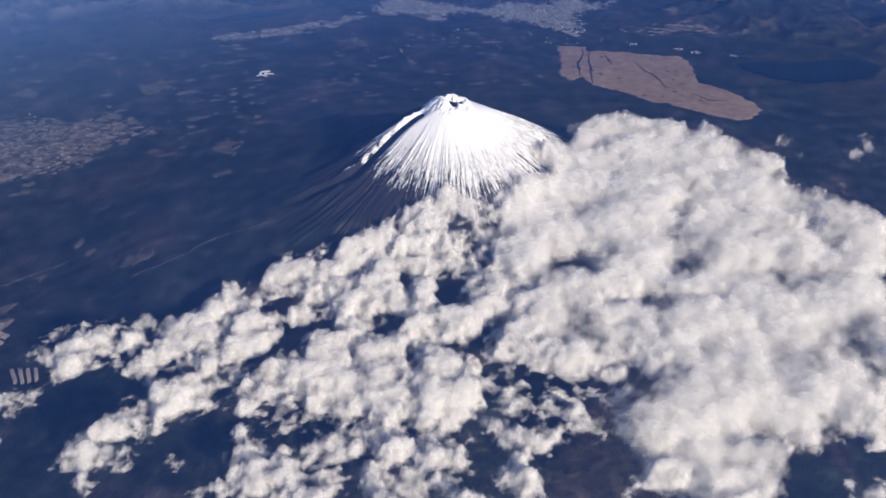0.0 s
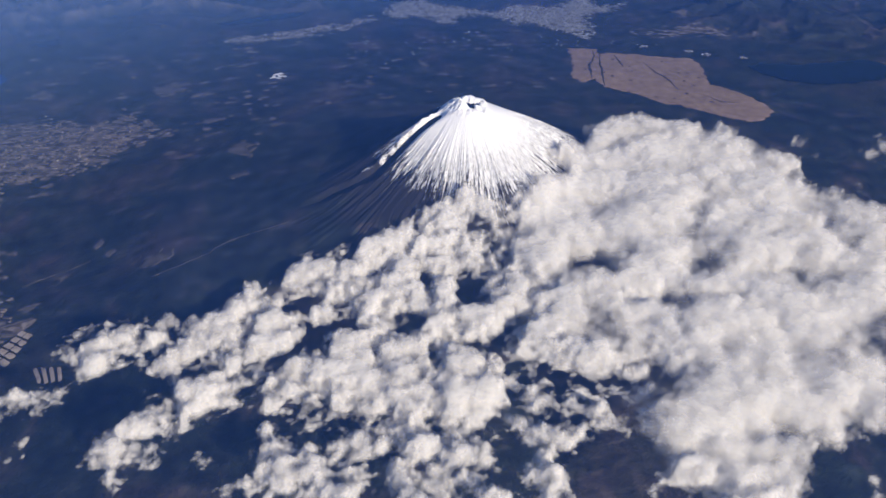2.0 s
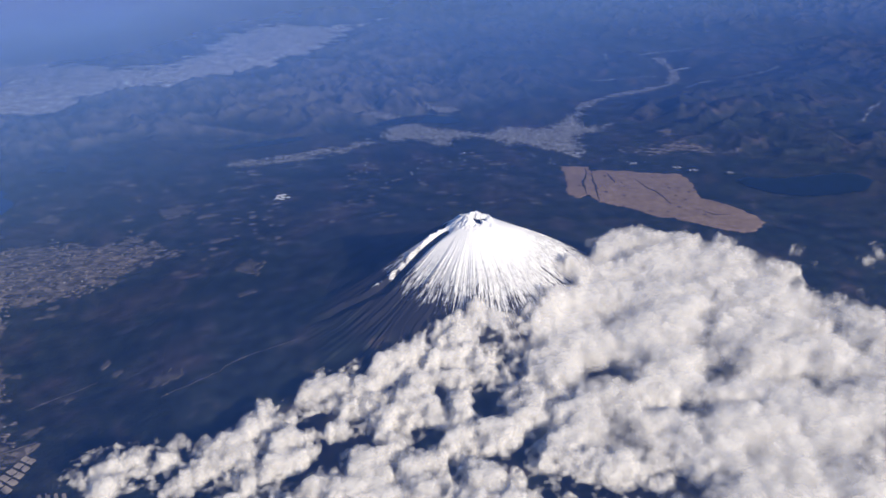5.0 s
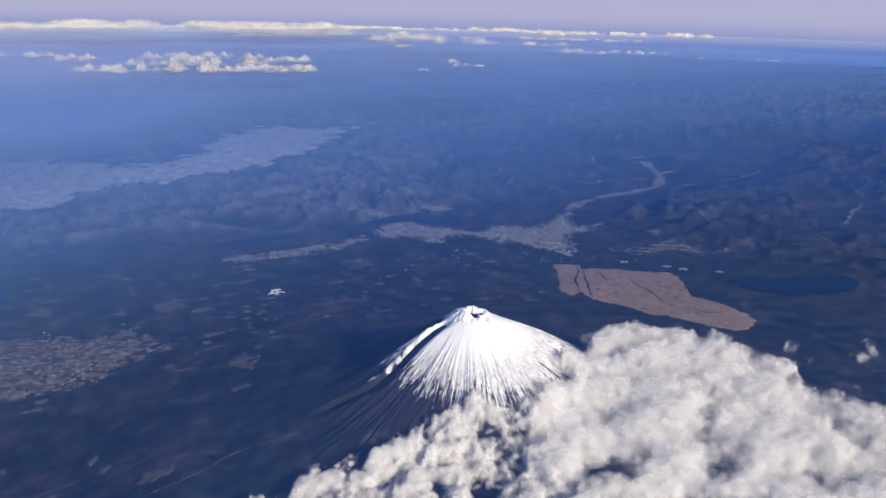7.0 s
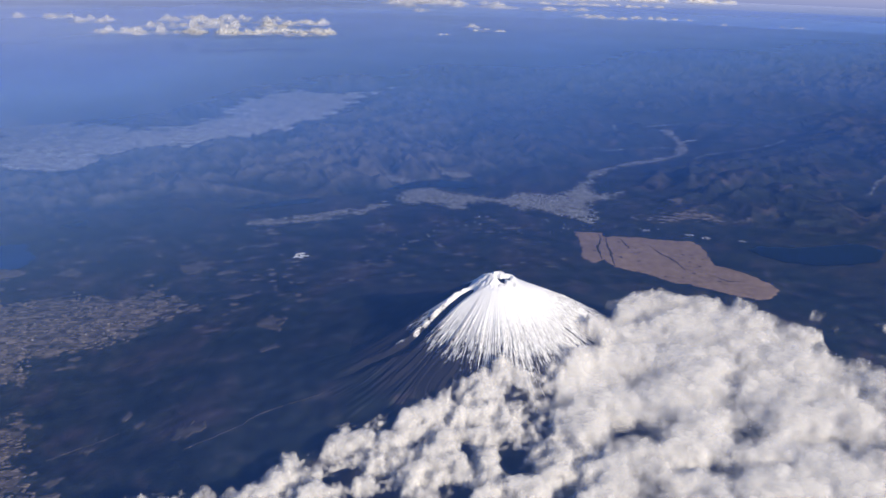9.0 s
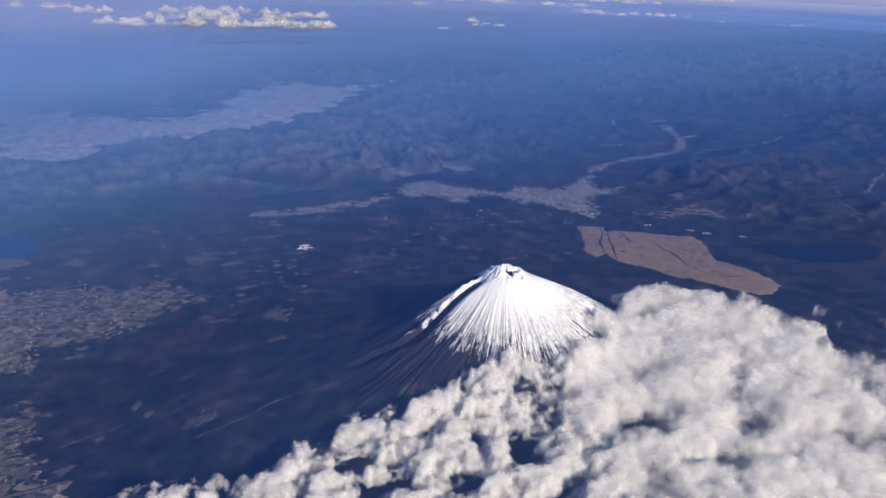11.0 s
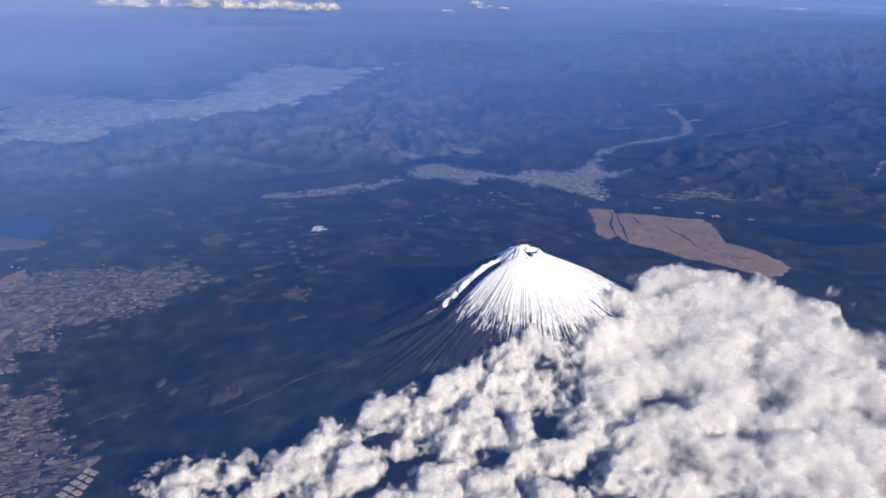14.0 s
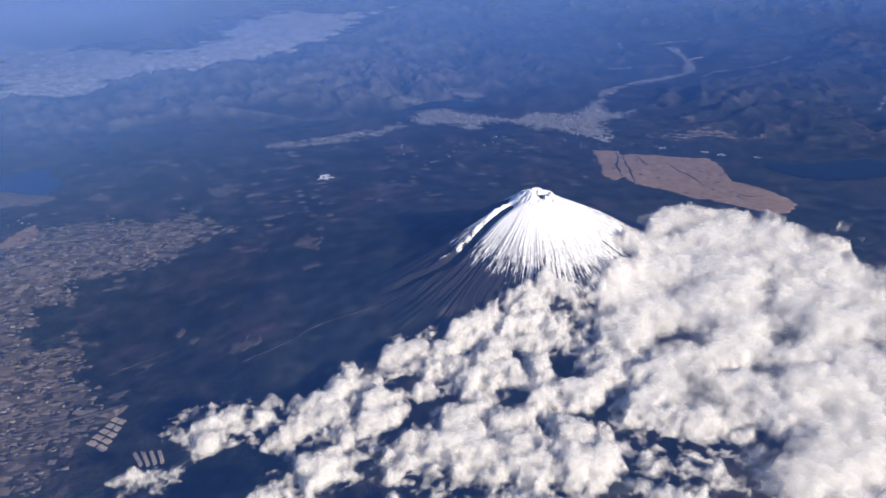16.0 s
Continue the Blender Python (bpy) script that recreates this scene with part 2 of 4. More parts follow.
def blend(tree, fac, a, b, how="MIX"):
    n = tree.nodes.new("ShaderNodeMix")
    n.data_type, n.blend_type = "RGBA", how
    for value, socket in ((fac, n.inputs[0]), (a, n.inputs[6]), (b, n.inputs[7])):
        if isinstance(value, (int, float)):
            socket.default_value = value
        elif isinstance(value, tuple):
            socket.default_value = (*value, 1)
        else:
            tree.links.new(value, socket)
    return n.outputs[2]


def reading(tree, key):
    n = tree.nodes.new("ShaderNodeAttribute")
    n.attribute_name = key
    return n.outputs["Fac"]


def sums(tree, how, a, b, clamp=False):
    n = tree.nodes.new("ShaderNodeMath")
    n.operation, n.use_clamp = how, clamp
    for value, socket in ((a, n.inputs[0]), (b, n.inputs[1])):
        if isinstance(value, (int, float)):
            socket.default_value = value
        else:
            tree.links.new(value, socket)
    return n.outputs[0]


def spread(tree, value, low, high, to_low=0.0, to_high=1.0):
    n = tree.nodes.new("ShaderNodeMapRange")
    n.interpolation_type = "SMOOTHSTEP"
    for socket, v in zip(n.inputs[1:5], (low, high, to_low, to_high)):
        socket.default_value = v
    tree.links.new(value, n.inputs[0])
    return n.outputs[0]


def bumpy(tree, bsdf, height, strength, distance):
    b = node(tree, "ShaderNodeBump", Strength=strength, Distance=distance)
    tree.links.new(height, b.inputs["Height"])
    tree.links.new(b.outputs[0], bsdf.inputs["Normal"])


def forest_colour(t):
    """Winter forest: dark conifers, browner bare woods, with clearings' grain."""
    big = noise_at(t, 0.022, 4, 0.6)
    fine = noise_at(t, 0.35, 6, 0.7)
    wood = ramp(t, big, (0.35, (0.008, 0.014, 0.014)), (0.52, (0.013, 0.018, 0.017)), (0.70, (0.027, 0.025, 0.022)))
    fine = sums(t, "ADD", sums(t, "MULTIPLY", fine, 0.6), sums(t, "MULTIPLY", noise_at(t, 1.3, 4, 0.7), 0.4))
    heath = spread(t, noise_at(t, 0.045, 6, 0.66, warp=0.4), 0.50, 0.68)
    wood = blend(t, heath, wood, (0.029, 0.025, 0.026))
    stands = noise_at(t, 0.09, 5, 0.7)
    wood = blend(t, 1.0, wood, ramp(t, stands, (0.32, (0.5, 0.52, 0.56)), (0.68, (1.9, 1.8, 1.75))), "MULTIPLY")
    cells = node(t, "ShaderNodeTexVoronoi", Scale=0.16, Randomness=1.0)
    shape = t.nodes.new("ShaderNodeMapping")
    shape.inputs["Scale"].default_value = (1.0, 1.7, 0.0)
    shape.inputs["Rotation"].default_value = (0, 0, 0.35)
    t.links.new(t.nodes.new("ShaderNodeNewGeometry").outputs["Position"], shape.inputs["Vector"])
    t.links.new(shape.outputs[0], cells.inputs["Vector"])
    wood = blend(t, 1.0, wood, ramp(t, cells.outputs["Color"], (0.1, (0.72, 0.74, 0.78)), (0.72, (1.12, 1.10, 1.08)), (0.9, (1.7, 1.55, 1.5))), "MULTIPLY")
    return blend(t, 1.0, wood, ramp(t, fine, (0.32, (0.5, 0.5, 0.5)), (0.68, (1.6, 1.6, 1.6))), "MULTIPLY"), fine


def ground_material():
    m, t, b = material("wooded_land")
    wood, fine = forest_colour(t)
    # Tone of bare woods; on crests it also stands for sunlit slopes.
    bare = ramp(t, noise_at(t, 0.09, 6, 0.65), (0.3, (0.048, 0.047, 0.043)), (0.55, (0.102, 0.094, 0.086)), (0.8, (0.16, 0.147, 0.135)))
    col = blend(t, reading(t, "bare"), wood, bare)
    t.links.new(col, b.inputs["Base Color"])
    b.inputs["Roughness"].default_value = 0.95
    b.inputs["Specular IOR Level"].default_value = 0.1
    folds = noise_at(t, 0.07, 6, 0.6)
    spurs = node(t, "ShaderNodeTexNoise", Scale=0.045, Detail=9.0, Roughness=0.62, Lacunarity=2.1, Distortion=0.5)
    spurs.noise_type = "RIDGED_MULTIFRACTAL"
    t.links.new(t.nodes.new("ShaderNodeNewGeometry").outputs["Position"], spurs.inputs["Vector"])
    rise = sums(t, "MULTIPLY", sums(t, "MULTIPLY", spurs.outputs["Fac"], reading(t, "hilly")), 9.0)
    bumpy(t, b, sums(t, "ADD", rise, sums(t, "ADD", sums(t, "MULTIPLY", folds, 3.0), fine)), 0.9, 1.5)
    return m


def volcano_material():
    m, t, b = material("volcano_slope")
    wood, fine = forest_colour(t)
    grit = noise_at(t, 0.8, 6, 0.7)
    lava = ramp(t, grit, (0.3, (0.013, 0.014, 0.016)), (0.55, (0.024, 0.022, 0.024)), (0.75, (0.047, 0.040, 0.040)))
    rock = blend(t, reading(t, "cinder"), wood, lava)
    # rock ribs and snow chutes run down the slope: fine round the cone, long along it
    place = t.nodes.new("ShaderNodeCombineXYZ")
    t.links.new(sums(t, "ADD", reading(t, "bearing"), sums(t, "MULTIPLY", sums(t, "SUBTRACT", grit, 0.5), 0.8)), place.inputs[0])
    t.links.new(sums(t, "MULTIPLY", reading(t, "run"), 0.10), place.inputs[1])
    ribs = node(t, "ShaderNodeTexNoise", Scale=1.8, Detail=7.0, Roughness=0.70)
    t.links.new(place.outputs[0], ribs.inputs["Vector"])
    depth = spread(t, reading(t, "run"), 6.0, 28.0, 0.8, 3.6)
    tears = sums(t, "MULTIPLY", sums(t, "SUBTRACT", ribs.outputs["Fac"], 0.52), depth)
    patchy = sums(t, "MULTIPLY", sums(t, "SUBTRACT", grit, 0.5), 0.7)
    chutes = node(t, "ShaderNodeTexNoise", Scale=3.4, Detail=8.0, Roughness=0.72)
    t.links.new(place.outputs[0], chutes.inputs["Vector"])
    thin = spread(t, sums(t, "ADD", chutes.outputs["Fac"], spread(t, reading(t, "run"), 7.0, 30.0, 0.16, -0.03)), 0.36, 0.56, 0.30, 1.0)
    snowed = spread(t, sums(t, "ADD", sums(t, "ADD", reading(t, "snow"), tears), patchy), 0.34, 0.62)
    snowed = sums(t, "MULTIPLY", snowed, thin)
    col = blend(t, snowed, rock, ramp(t, fine, (0.3, (0.84, 0.83, 0.81)), (0.7, (0.93, 0.92, 0.90))))
    t.links.new(col, b.inputs["Base Color"])
    b.inputs["Roughness"].default_value = 0.85
    b.inputs["Specular IOR Level"].default_value = 0.15
    bumpy(t, b, grit, 0.35, 0.5)
    return m


def earth_material(name, dark, mid, light, scale=0.25, grain=1.6):
    m, t, b = material(name)
    col = ramp(t, noise_at(t, scale, 6, 0.65), (0.3, dark), (0.52, mid), (0.72, light))
    grainy = noise_at(t, grain, 5, 0.7)
    col = blend(t, 1.0, col, ramp(t, grainy, (0.3, (0.7, 0.7, 0.7)), (0.7, (1.25, 1.25, 1.25))), "MULTIPLY")
    t.links.new(col, b.inputs["Base Color"])
    b.inputs["Roughness"].default_value = 0.92
    b.inputs["Specular IOR Level"].default_value = 0.15
    bumpy(t, b, grainy, 0.4, 0.4)
    return m


def mosaic_material(name, shades, cell, reach, gaps, turn_by=0.3, sharp=9.0):
    """Blocks or plots side by side, each of its own shade, that thin out into woods towards the edge."""
    m, t, b = material(name)
    wood, fine = forest_colour(t)
    shape = t.nodes.new("ShaderNodeMapping")
    shape.inputs["Scale"].default_value = (1.0, 1.5, 0.0)
    shape.inputs["Rotation"].default_value = (0, 0, turn_by)
    t.links.new(t.nodes.new("ShaderNodeNewGeometry").outputs["Position"], shape.inputs["Vector"])
    cells = node(t, "ShaderNodeTexVoronoi", Scale=cell, Randomness=0.9)
    t.links.new(shape.outputs[0], cells.inputs["Vector"])
    steps = len(shades) - 1
    col = ramp(t, cells.outputs["Color"], *[(0.2 + 0.6 * k / steps, c) for k, c in enumerate(shades)])
    grain = noise_at(t, cell * 3.5, 5, 0.7)
    col = blend(t, 1.0, col, ramp(t, grain, (0.3, (0.6, 0.6, 0.6)), (0.7, (1.35, 1.35, 1.35))), "MULTIPLY")
    torn = sums(t, "ADD", sums(t, "MULTIPLY", sums(t, "SUBTRACT", noise_at(t, 1.3 / reach, 7, 0.7), gaps), sharp), sums(t, "MULTIPLY", reading(t, "inside"), 1.0 / reach))
    col = blend(t, spread(t, torn, 0.15, 0.75), wood, col)
    t.links.new(col, b.inputs["Base Color"])
    b.inputs["Roughness"].default_value = 0.92
    b.inputs["Specular IOR Level"].default_value = 0.15
    bumpy(t, b, grain, 0.3, 0.4)
    return m


def field_material(per_island=False):
    """Ploughed, mown and stubble plots, each of its own shade."""
    m, t, b = material("farm_plot")
    info = t.nodes.new("ShaderNodeNewGeometry" if per_island else "ShaderNodeObjectInfo")
    shade = ramp(t, info.outputs["Random Per Island" if per_island else "Random"], (0.0, (0.044, 0.038, 0.034)), (0.3, (0.078, 0.065, 0.058)), (0.6, (0.115, 0.096, 0.085)), (0.82, (0.033, 0.031, 0.028)), (1.0, (0.20, 0.17, 0.15)))
    grain = noise_at(t, 1.1, 6, 0.7)
    col = blend(t, 1.0, shade, ramp(t, grain, (0.3, (0.65, 0.65, 0.65)), (0.7, (1.3, 1.3, 1.3))), "MULTIPLY")
    t.links.new(col, b.inputs["Base Color"])
    b.inputs["Roughness"].default_value = 0.95
    return m


def roofs_material():
    m, t, b = material("roofs")
    geo = t.nodes.new("ShaderNodeNewGeometry")
    col = ramp(t, geo.outputs["Random Per Island"], (0.0, (0.10, 0.10, 0.105)), (0.5, (0.15, 0.15, 0.152)), (0.92, (0.21, 0.208, 0.205)), (1.0, (0.55, 0.55, 0.55)))
    t.links.new(col, b.inputs["Base Color"])
    b.inputs["Roughness"].default_value = 0.6
    return m


def water_material(name, deep):
    m, t, b = material(name)
    t.links.new(ramp(t, noise_at(t, 0.03, 3), (0.3, deep), (0.7, tuple(1.4 * c for c in deep))), b.inputs["Base Color"])
    b.inputs["Roughness"].default_value = 0.06
    b.inputs["IOR"].default_value = 1.33
    b.inputs["Specular IOR Level"].default_value = 0.06
    bumpy(t, b, noise_at(t, 3.0, 3), 0.15, 0.05)
    return m


def cloud_material():
    """Bright vapour, thinning out to nothing at its edges; its normals lean to the sun, imitating light that wanders in
    it, so its shading is softer than its shape.
    """
    m, t, b = material("cloud_vapour")
    fine = noise_at(t, 0.30, 8, 0.56, warp=0.25)
    wisps = noise_at(t, 0.11, 6, 0.6, warp=1.0)
    grain = sums(t, "ADD", sums(t, "MULTIPLY", sums(t, "SUBTRACT", fine, 0.5), 3.4), sums(t, "MULTIPLY", sums(t, "SUBTRACT", wisps, 0.5), 1.2))
    dens = sums(t, "ADD", reading(t, "vapour"), sums(t, "MULTIPLY", grain, reading(t, "torn")))
    alpha = spread(t, dens, -0.1, 1.9, 0.0, 0.58)
    # Normals pulled upwards and sunwards to imitate light scattered inside the vapour.
    soft = t.nodes.new("ShaderNodeVectorMath")
    soft.operation = "MULTIPLY_ADD"
    soft.inputs[1].default_value = (0.45, 0.45, 0.45)
    soft.inputs[2].default_value = tuple(0.3 * sun_from + Vector((0, 0, 0.35)))
    unit = t.nodes.new("ShaderNodeVectorMath")
    unit.operation = "NORMALIZE"
    t.links.new(t.nodes.new("ShaderNodeNewGeometry").outputs["Normal"], soft.inputs[0])
    t.links.new(soft.outputs[0], unit.inputs[0])
    scattering = node(t, "ShaderNodeBsdfDiffuse", Color=(0.90, 0.88, 0.845, 1), Roughness=0.0)
    passing = node(t, "ShaderNodeBsdfTranslucent", Color=(0.90, 0.88, 0.845, 1))
    t.links.new(unit.outputs[0], scattering.inputs["Normal"])
    both = node(t, "ShaderNodeMixShader", Fac=0.25)
    t.links.new(scattering.outputs[0], both.inputs[1])
    t.links.new(passing.outputs[0], both.inputs[2])
    clear = t.nodes.new("ShaderNodeBsdfTransparent")
    out = t.nodes.new("ShaderNodeMixShader")
    t.links.new(alpha, out.inputs[0])
    t.links.new(clear.outputs[0], out.inputs[1])
    t.links.new(both.outputs[0], out.inputs[2])
    t.links.new(out.outputs[0], t.nodes["Material Output"].inputs["Surface"])
    return m


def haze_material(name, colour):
    """A translucent coloured sheet that stands in for sunlit haze; how opaque it is comes with the mesh."""
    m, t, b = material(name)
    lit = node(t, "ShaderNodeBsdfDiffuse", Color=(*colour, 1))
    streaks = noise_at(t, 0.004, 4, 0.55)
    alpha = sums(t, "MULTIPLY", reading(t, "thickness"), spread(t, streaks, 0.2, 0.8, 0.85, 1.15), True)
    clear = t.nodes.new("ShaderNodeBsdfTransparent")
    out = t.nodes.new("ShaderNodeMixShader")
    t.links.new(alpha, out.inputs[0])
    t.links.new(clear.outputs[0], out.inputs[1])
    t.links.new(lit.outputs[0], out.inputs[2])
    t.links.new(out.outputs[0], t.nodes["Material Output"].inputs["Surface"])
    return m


LAND, VOLCANO, PLOT, ROOFS, WATER, CLOUD = ground_material(), volcano_material(), field_material(), roofs_material(), water_material("lake_water", (0.002, 0.005, 0.010)), cloud_material()
BLUE_SHEET, PALE_SHEET = haze_material("blue_haze_sheet", (0.095, 0.268, 0.91)), haze_material("pale_haze_sheet", (0.36, 0.59, 0.88))
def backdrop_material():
    """A glowing backdrop: the bright haze at the end of sight, painted by height."""
    m, t, b = material("glowing_backdrop")
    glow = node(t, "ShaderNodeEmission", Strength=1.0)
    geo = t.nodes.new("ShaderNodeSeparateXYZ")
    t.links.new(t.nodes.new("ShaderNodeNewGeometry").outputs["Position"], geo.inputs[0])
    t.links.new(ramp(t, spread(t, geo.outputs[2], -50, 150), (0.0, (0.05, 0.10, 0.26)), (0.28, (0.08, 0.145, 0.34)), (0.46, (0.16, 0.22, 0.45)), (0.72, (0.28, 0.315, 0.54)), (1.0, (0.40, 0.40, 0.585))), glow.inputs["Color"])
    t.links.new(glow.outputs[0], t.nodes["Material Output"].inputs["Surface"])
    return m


# The west lake's blue is reflected sky painted into its base colour.
SKY_BLUE_WATER = water_material("sky_painted_lake_water", (0.005, 0.024, 0.10))
GLOWING_BACKDROP = backdrop_material()
WHITE_SHEET = haze_material("white_haze_sheet", (0.60, 0.76, 0.95))
UPPER_SHEET = haze_material("upper_haze_sheet", (0.62, 0.70, 0.97))
DRY_GRASS = earth_material("dry_grassland", (0.16, 0.11, 0.08), (0.235, 0.165, 0.12), (0.30, 0.215, 0.16), 0.22, 1.0)
SMALL_TOWN = mosaic_material("small_built_up_land", ((0.04, 0.04, 0.036), (0.11, 0.103, 0.095), (0.17, 0.158, 0.147), (0.29, 0.27, 0.25)), 0.6, 2.6, 0.545)
SUBURB = mosaic_material("built_up_land", ((0.05, 0.052, 0.052), (0.13, 0.13, 0.13), (0.19, 0.188, 0.185), (0.34, 0.335, 0.33)), 0.8, 4.5, 0.55)
# Paler than real ground: part of the haze's brightness is in these shades.
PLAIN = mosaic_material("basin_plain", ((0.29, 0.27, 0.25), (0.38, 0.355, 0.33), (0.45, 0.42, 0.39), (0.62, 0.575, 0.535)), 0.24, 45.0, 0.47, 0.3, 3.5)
MEADOW = earth_material("open_meadow", (0.045, 0.041, 0.038), (0.078, 0.069, 0.063), (0.125, 0.108, 0.098), 0.3)
STUBBLE = earth_material("stubble_land", (0.06, 0.052, 0.046), (0.11, 0.092, 0.08), (0.16, 0.135, 0.115), 0.3)
FARM = mosaic_material("farmland_soil", ((0.032, 0.030, 0.026), (0.072, 0.061, 0.053), (0.12, 0.10, 0.087), (0.20, 0.166, 0.144)), 0.26, 9.0, 0.51, 0.25)
SMALL_PLOT = field_material(True)
PALE_FIELD = earth_material("pale_field", (0.24, 0.20, 0.165), (0.31, 0.26, 0.215), (0.38, 0.325, 0.27), 0.5)
SNOW_RUN = earth_material("snow_run", (0.7, 0.7, 0.7), (0.8, 0.8, 0.8), (0.88, 0.88, 0.88), 0.6)
GRAVEL = earth_material("gravel_road", (0.012, 0.013, 0.013), (0.032, 0.03, 0.028), (0.13, 0.12, 0.11), 0.7)

# ---- the ground, out to the horizon ----
centre = np.array((-90.0, -279.0))
fine_angles = np.radians(np.linspace(28, 128, 860))
coarse_angles = np.radians(np.linspace(128, 388, 62))[1:-1]
angles = np.concatenate([fine_angles, coarse_angles])
radii = np.concatenate([np.linspace(0.01, 110, 14), np.geomspace(118, 420, 120), np.linspace(423, 1100, 320), np.geomspace(1105, 4900, 120)])
A, R = np.meshgrid(angles, radii)
gx, gy = centre[0] + R * np.cos(A), centre[1] + R * np.sin(A)
gz = land(gx, gy)
rf = np.hypot(gx, gy)
under = smooth((128 - rf) / 20)
bare = smooth((fbm(gx / 30, gy / 30, 5, 41) - 0.16) / 0.25) * 0.15 * smooth((gy + 60) / 80)
crest = ranges(gx, gy)[1]
woods = (1 - 0.88 * smooth((gx - 40) / 160) * smooth((900 - gy) / 300))
# Crests paler, hollows darker: bare woods, plus relief shading painted into the colour.
bare = np.maximum(bare, smooth((crest - 0.05) / 0.6) * (1.0 + 0.9 * fbm(gx / 16, gy / 16, 5, 43)) * woods)
verts = np.stack([gx, gy, gz - 1.6 * under], -1).reshape(-1, 3)
ground = new("ground", sheet_mesh("ground", verts, grid_faces(*gx.shape, wrap=True), LAND, {"bare": np.clip(bare, 0, 1), "hilly": smooth((crest + 0.05) / 0.25)}))
tagged(ground, "dark wooded land with ridges and valleys reaching the hazy horizon", "ground", kind="structure")

# ---- the volcano ----
ang = np.linspace(0, 2 * np.pi, 1200, endpoint=False)
rad = np.concatenate([np.linspace(0.02, 8, 26), np.linspace(8.2, 62, 170), np.geomspace(63, 140, 46)])
A, R = np.meshgrid(ang, rad)
vx, vy = R * np.cos(A), R * np.sin(A)
wob = 0.12 * gnoise(R / 22, A * 3, 51)


def around(period, seed, stretch):
    """Noise that runs down the slope: finely varied round the cone, slowly along it."""
    n = int(period)
    c, s = np.cos(A + wob), np.sin(A + wob)
    return gnoise(c * n / 6.3 + 40 + R / stretch, s * n / 6.3 + 40 - R / stretch, seed)


gully = 0.35 * (1 - np.abs(around(30, 61, 90)) * 2.4) + 0.4 * (1 - np.abs(around(90, 62, 70)) * 2.2) + 0.35 * around(200, 63, 60) + 0.2 * around(420, 64, 40)
vz = land(vx, vy)
relief = smooth((R - 8) / 30) * (1 - 0.90 * smooth((R - 34) / 34)) * (0.75 + 0.9 * gnoise(vx / 16, vy / 16, 76))
vz = vz + relief * 2.0 * (gully - 0.55)
west_side = (A - radians(205) + np.pi) % (2 * np.pi) - np.pi
ray_x, ray_y = np.cos(A) * 21 + R / 160, np.sin(A) * 21 - R / 160
long_ridges = np.abs(gnoise(ray_x, ray_y, 65)) * 1.6 + np.abs(gnoise(ray_x * 2.3, ray_y * 2.3, 70))
vz = vz - 1.0 * (0.5 + 1.6 * gnoise(vx / 14, vy / 14, 79)) * (long_ridges - 0.5) * np.exp(-(west_side / 0.6) ** 2) * smooth((R - 24) / 16) * (1 - smooth((R - 50) / 40))
east_side = (A - 0.08 + np.pi) % (2 * np.pi) - np.pi
vz = vz + 4.2 * np.exp(-(east_side / 0.5) ** 2) * smooth((R - 9) / 32) * (1 - smooth((R - 66) / 50))
turn = (A - radians(191) + 0.07 * np.sin(R / 8) + np.pi) % (2 * np.pi) - np.pi
across = turn * np.maximum(R, 6)
fade = smooth((R - 7) / 8) * (1 - smooth((R - 42) / 30))
# Sector behind the ridge, lowered and given less snow to read as shaded.
behind = smooth((radians(176) - A) / 0.16) * smooth((A - radians(95)) / 0.5)
vz = vz - 3.2 * behind * fade
crag = 1 + 1.1 * gnoise(vx / 3.0, vy / 3.0, 68) + 0.6 * gnoise(vx / 1.3, vy / 1.3, 69)
vz = vz - 4.6 * np.exp(-(across / 2.2) ** 2) * fade + 0.8 * crag * np.exp(-((across + 3.2) / 1.0) ** 2) * fade + 0.4 * np.exp(-((across - 5.0) / 2.4) ** 2) * fade
cx, cy = vx - 2.2, vy - 0.4
cr, ca = np.hypot(cx, cy), np.arctan2(cy, cx)
crater = smooth((4.2 + 0.9 * np.sin(ca * 3 + 1) + 0.5 * np.sin(ca * 7) - cr) / 3.6)
rim = np.exp(-((cr - 5.4) / 1.5) ** 2)
around_rim = lambda deg, wide: np.exp(-(((ca - radians(deg) + np.pi) % (2 * np.pi) - np.pi) / wide) ** 2)
vz = vz - 4.4 * crater + rim * (2.6 * around_rim(195, 0.55) + 1.0 * around_rim(75, 0.4) + 0.7 * around_rim(20, 0.3) - 1.2 * around_rim(275, 0.6)) + smooth((11 - R) / 5) * (1.0 * gnoise(vx / 3.0, vy / 3.0, 67) + 0.6 * gnoise(vx / 1.2, vy / 1.2, 66))
vz = vz - 2.2 * smooth((R - 122) / 17)
level = vz + sag(vx, vy)
streak = 0.6 * around(120, 71, 50) + 0.6 * around(300, 72, 40) + 0.45 * around(700, 75, 30) + 0.3 * around(50, 73, 60)
# Snow line raised behind the ridge, painting the shaded snow as dark rock.
line = 55.5 + 5 * behind + 2.0 * np.cos(A - radians(165)) - 1.5 * np.cos(A - radians(300))
snow = 0.5 + (level - line) / 11 + 0.5 * streak * smooth((R - 8) / 24) - 0.45 * (gully - 0.6) * smooth((R - 14) / 14)
# Snow taken off inner walls: bare rock, plus the east wall's shadow painted dark.
snow = snow - 1.0 * np.exp(-((cr - 4.0) / 1.4) ** 2) * around_rim(20, 0.6) - 0.7 * np.exp(-((cr - 4.6) / 1.0) ** 2) * around_rim(150, 0.7)
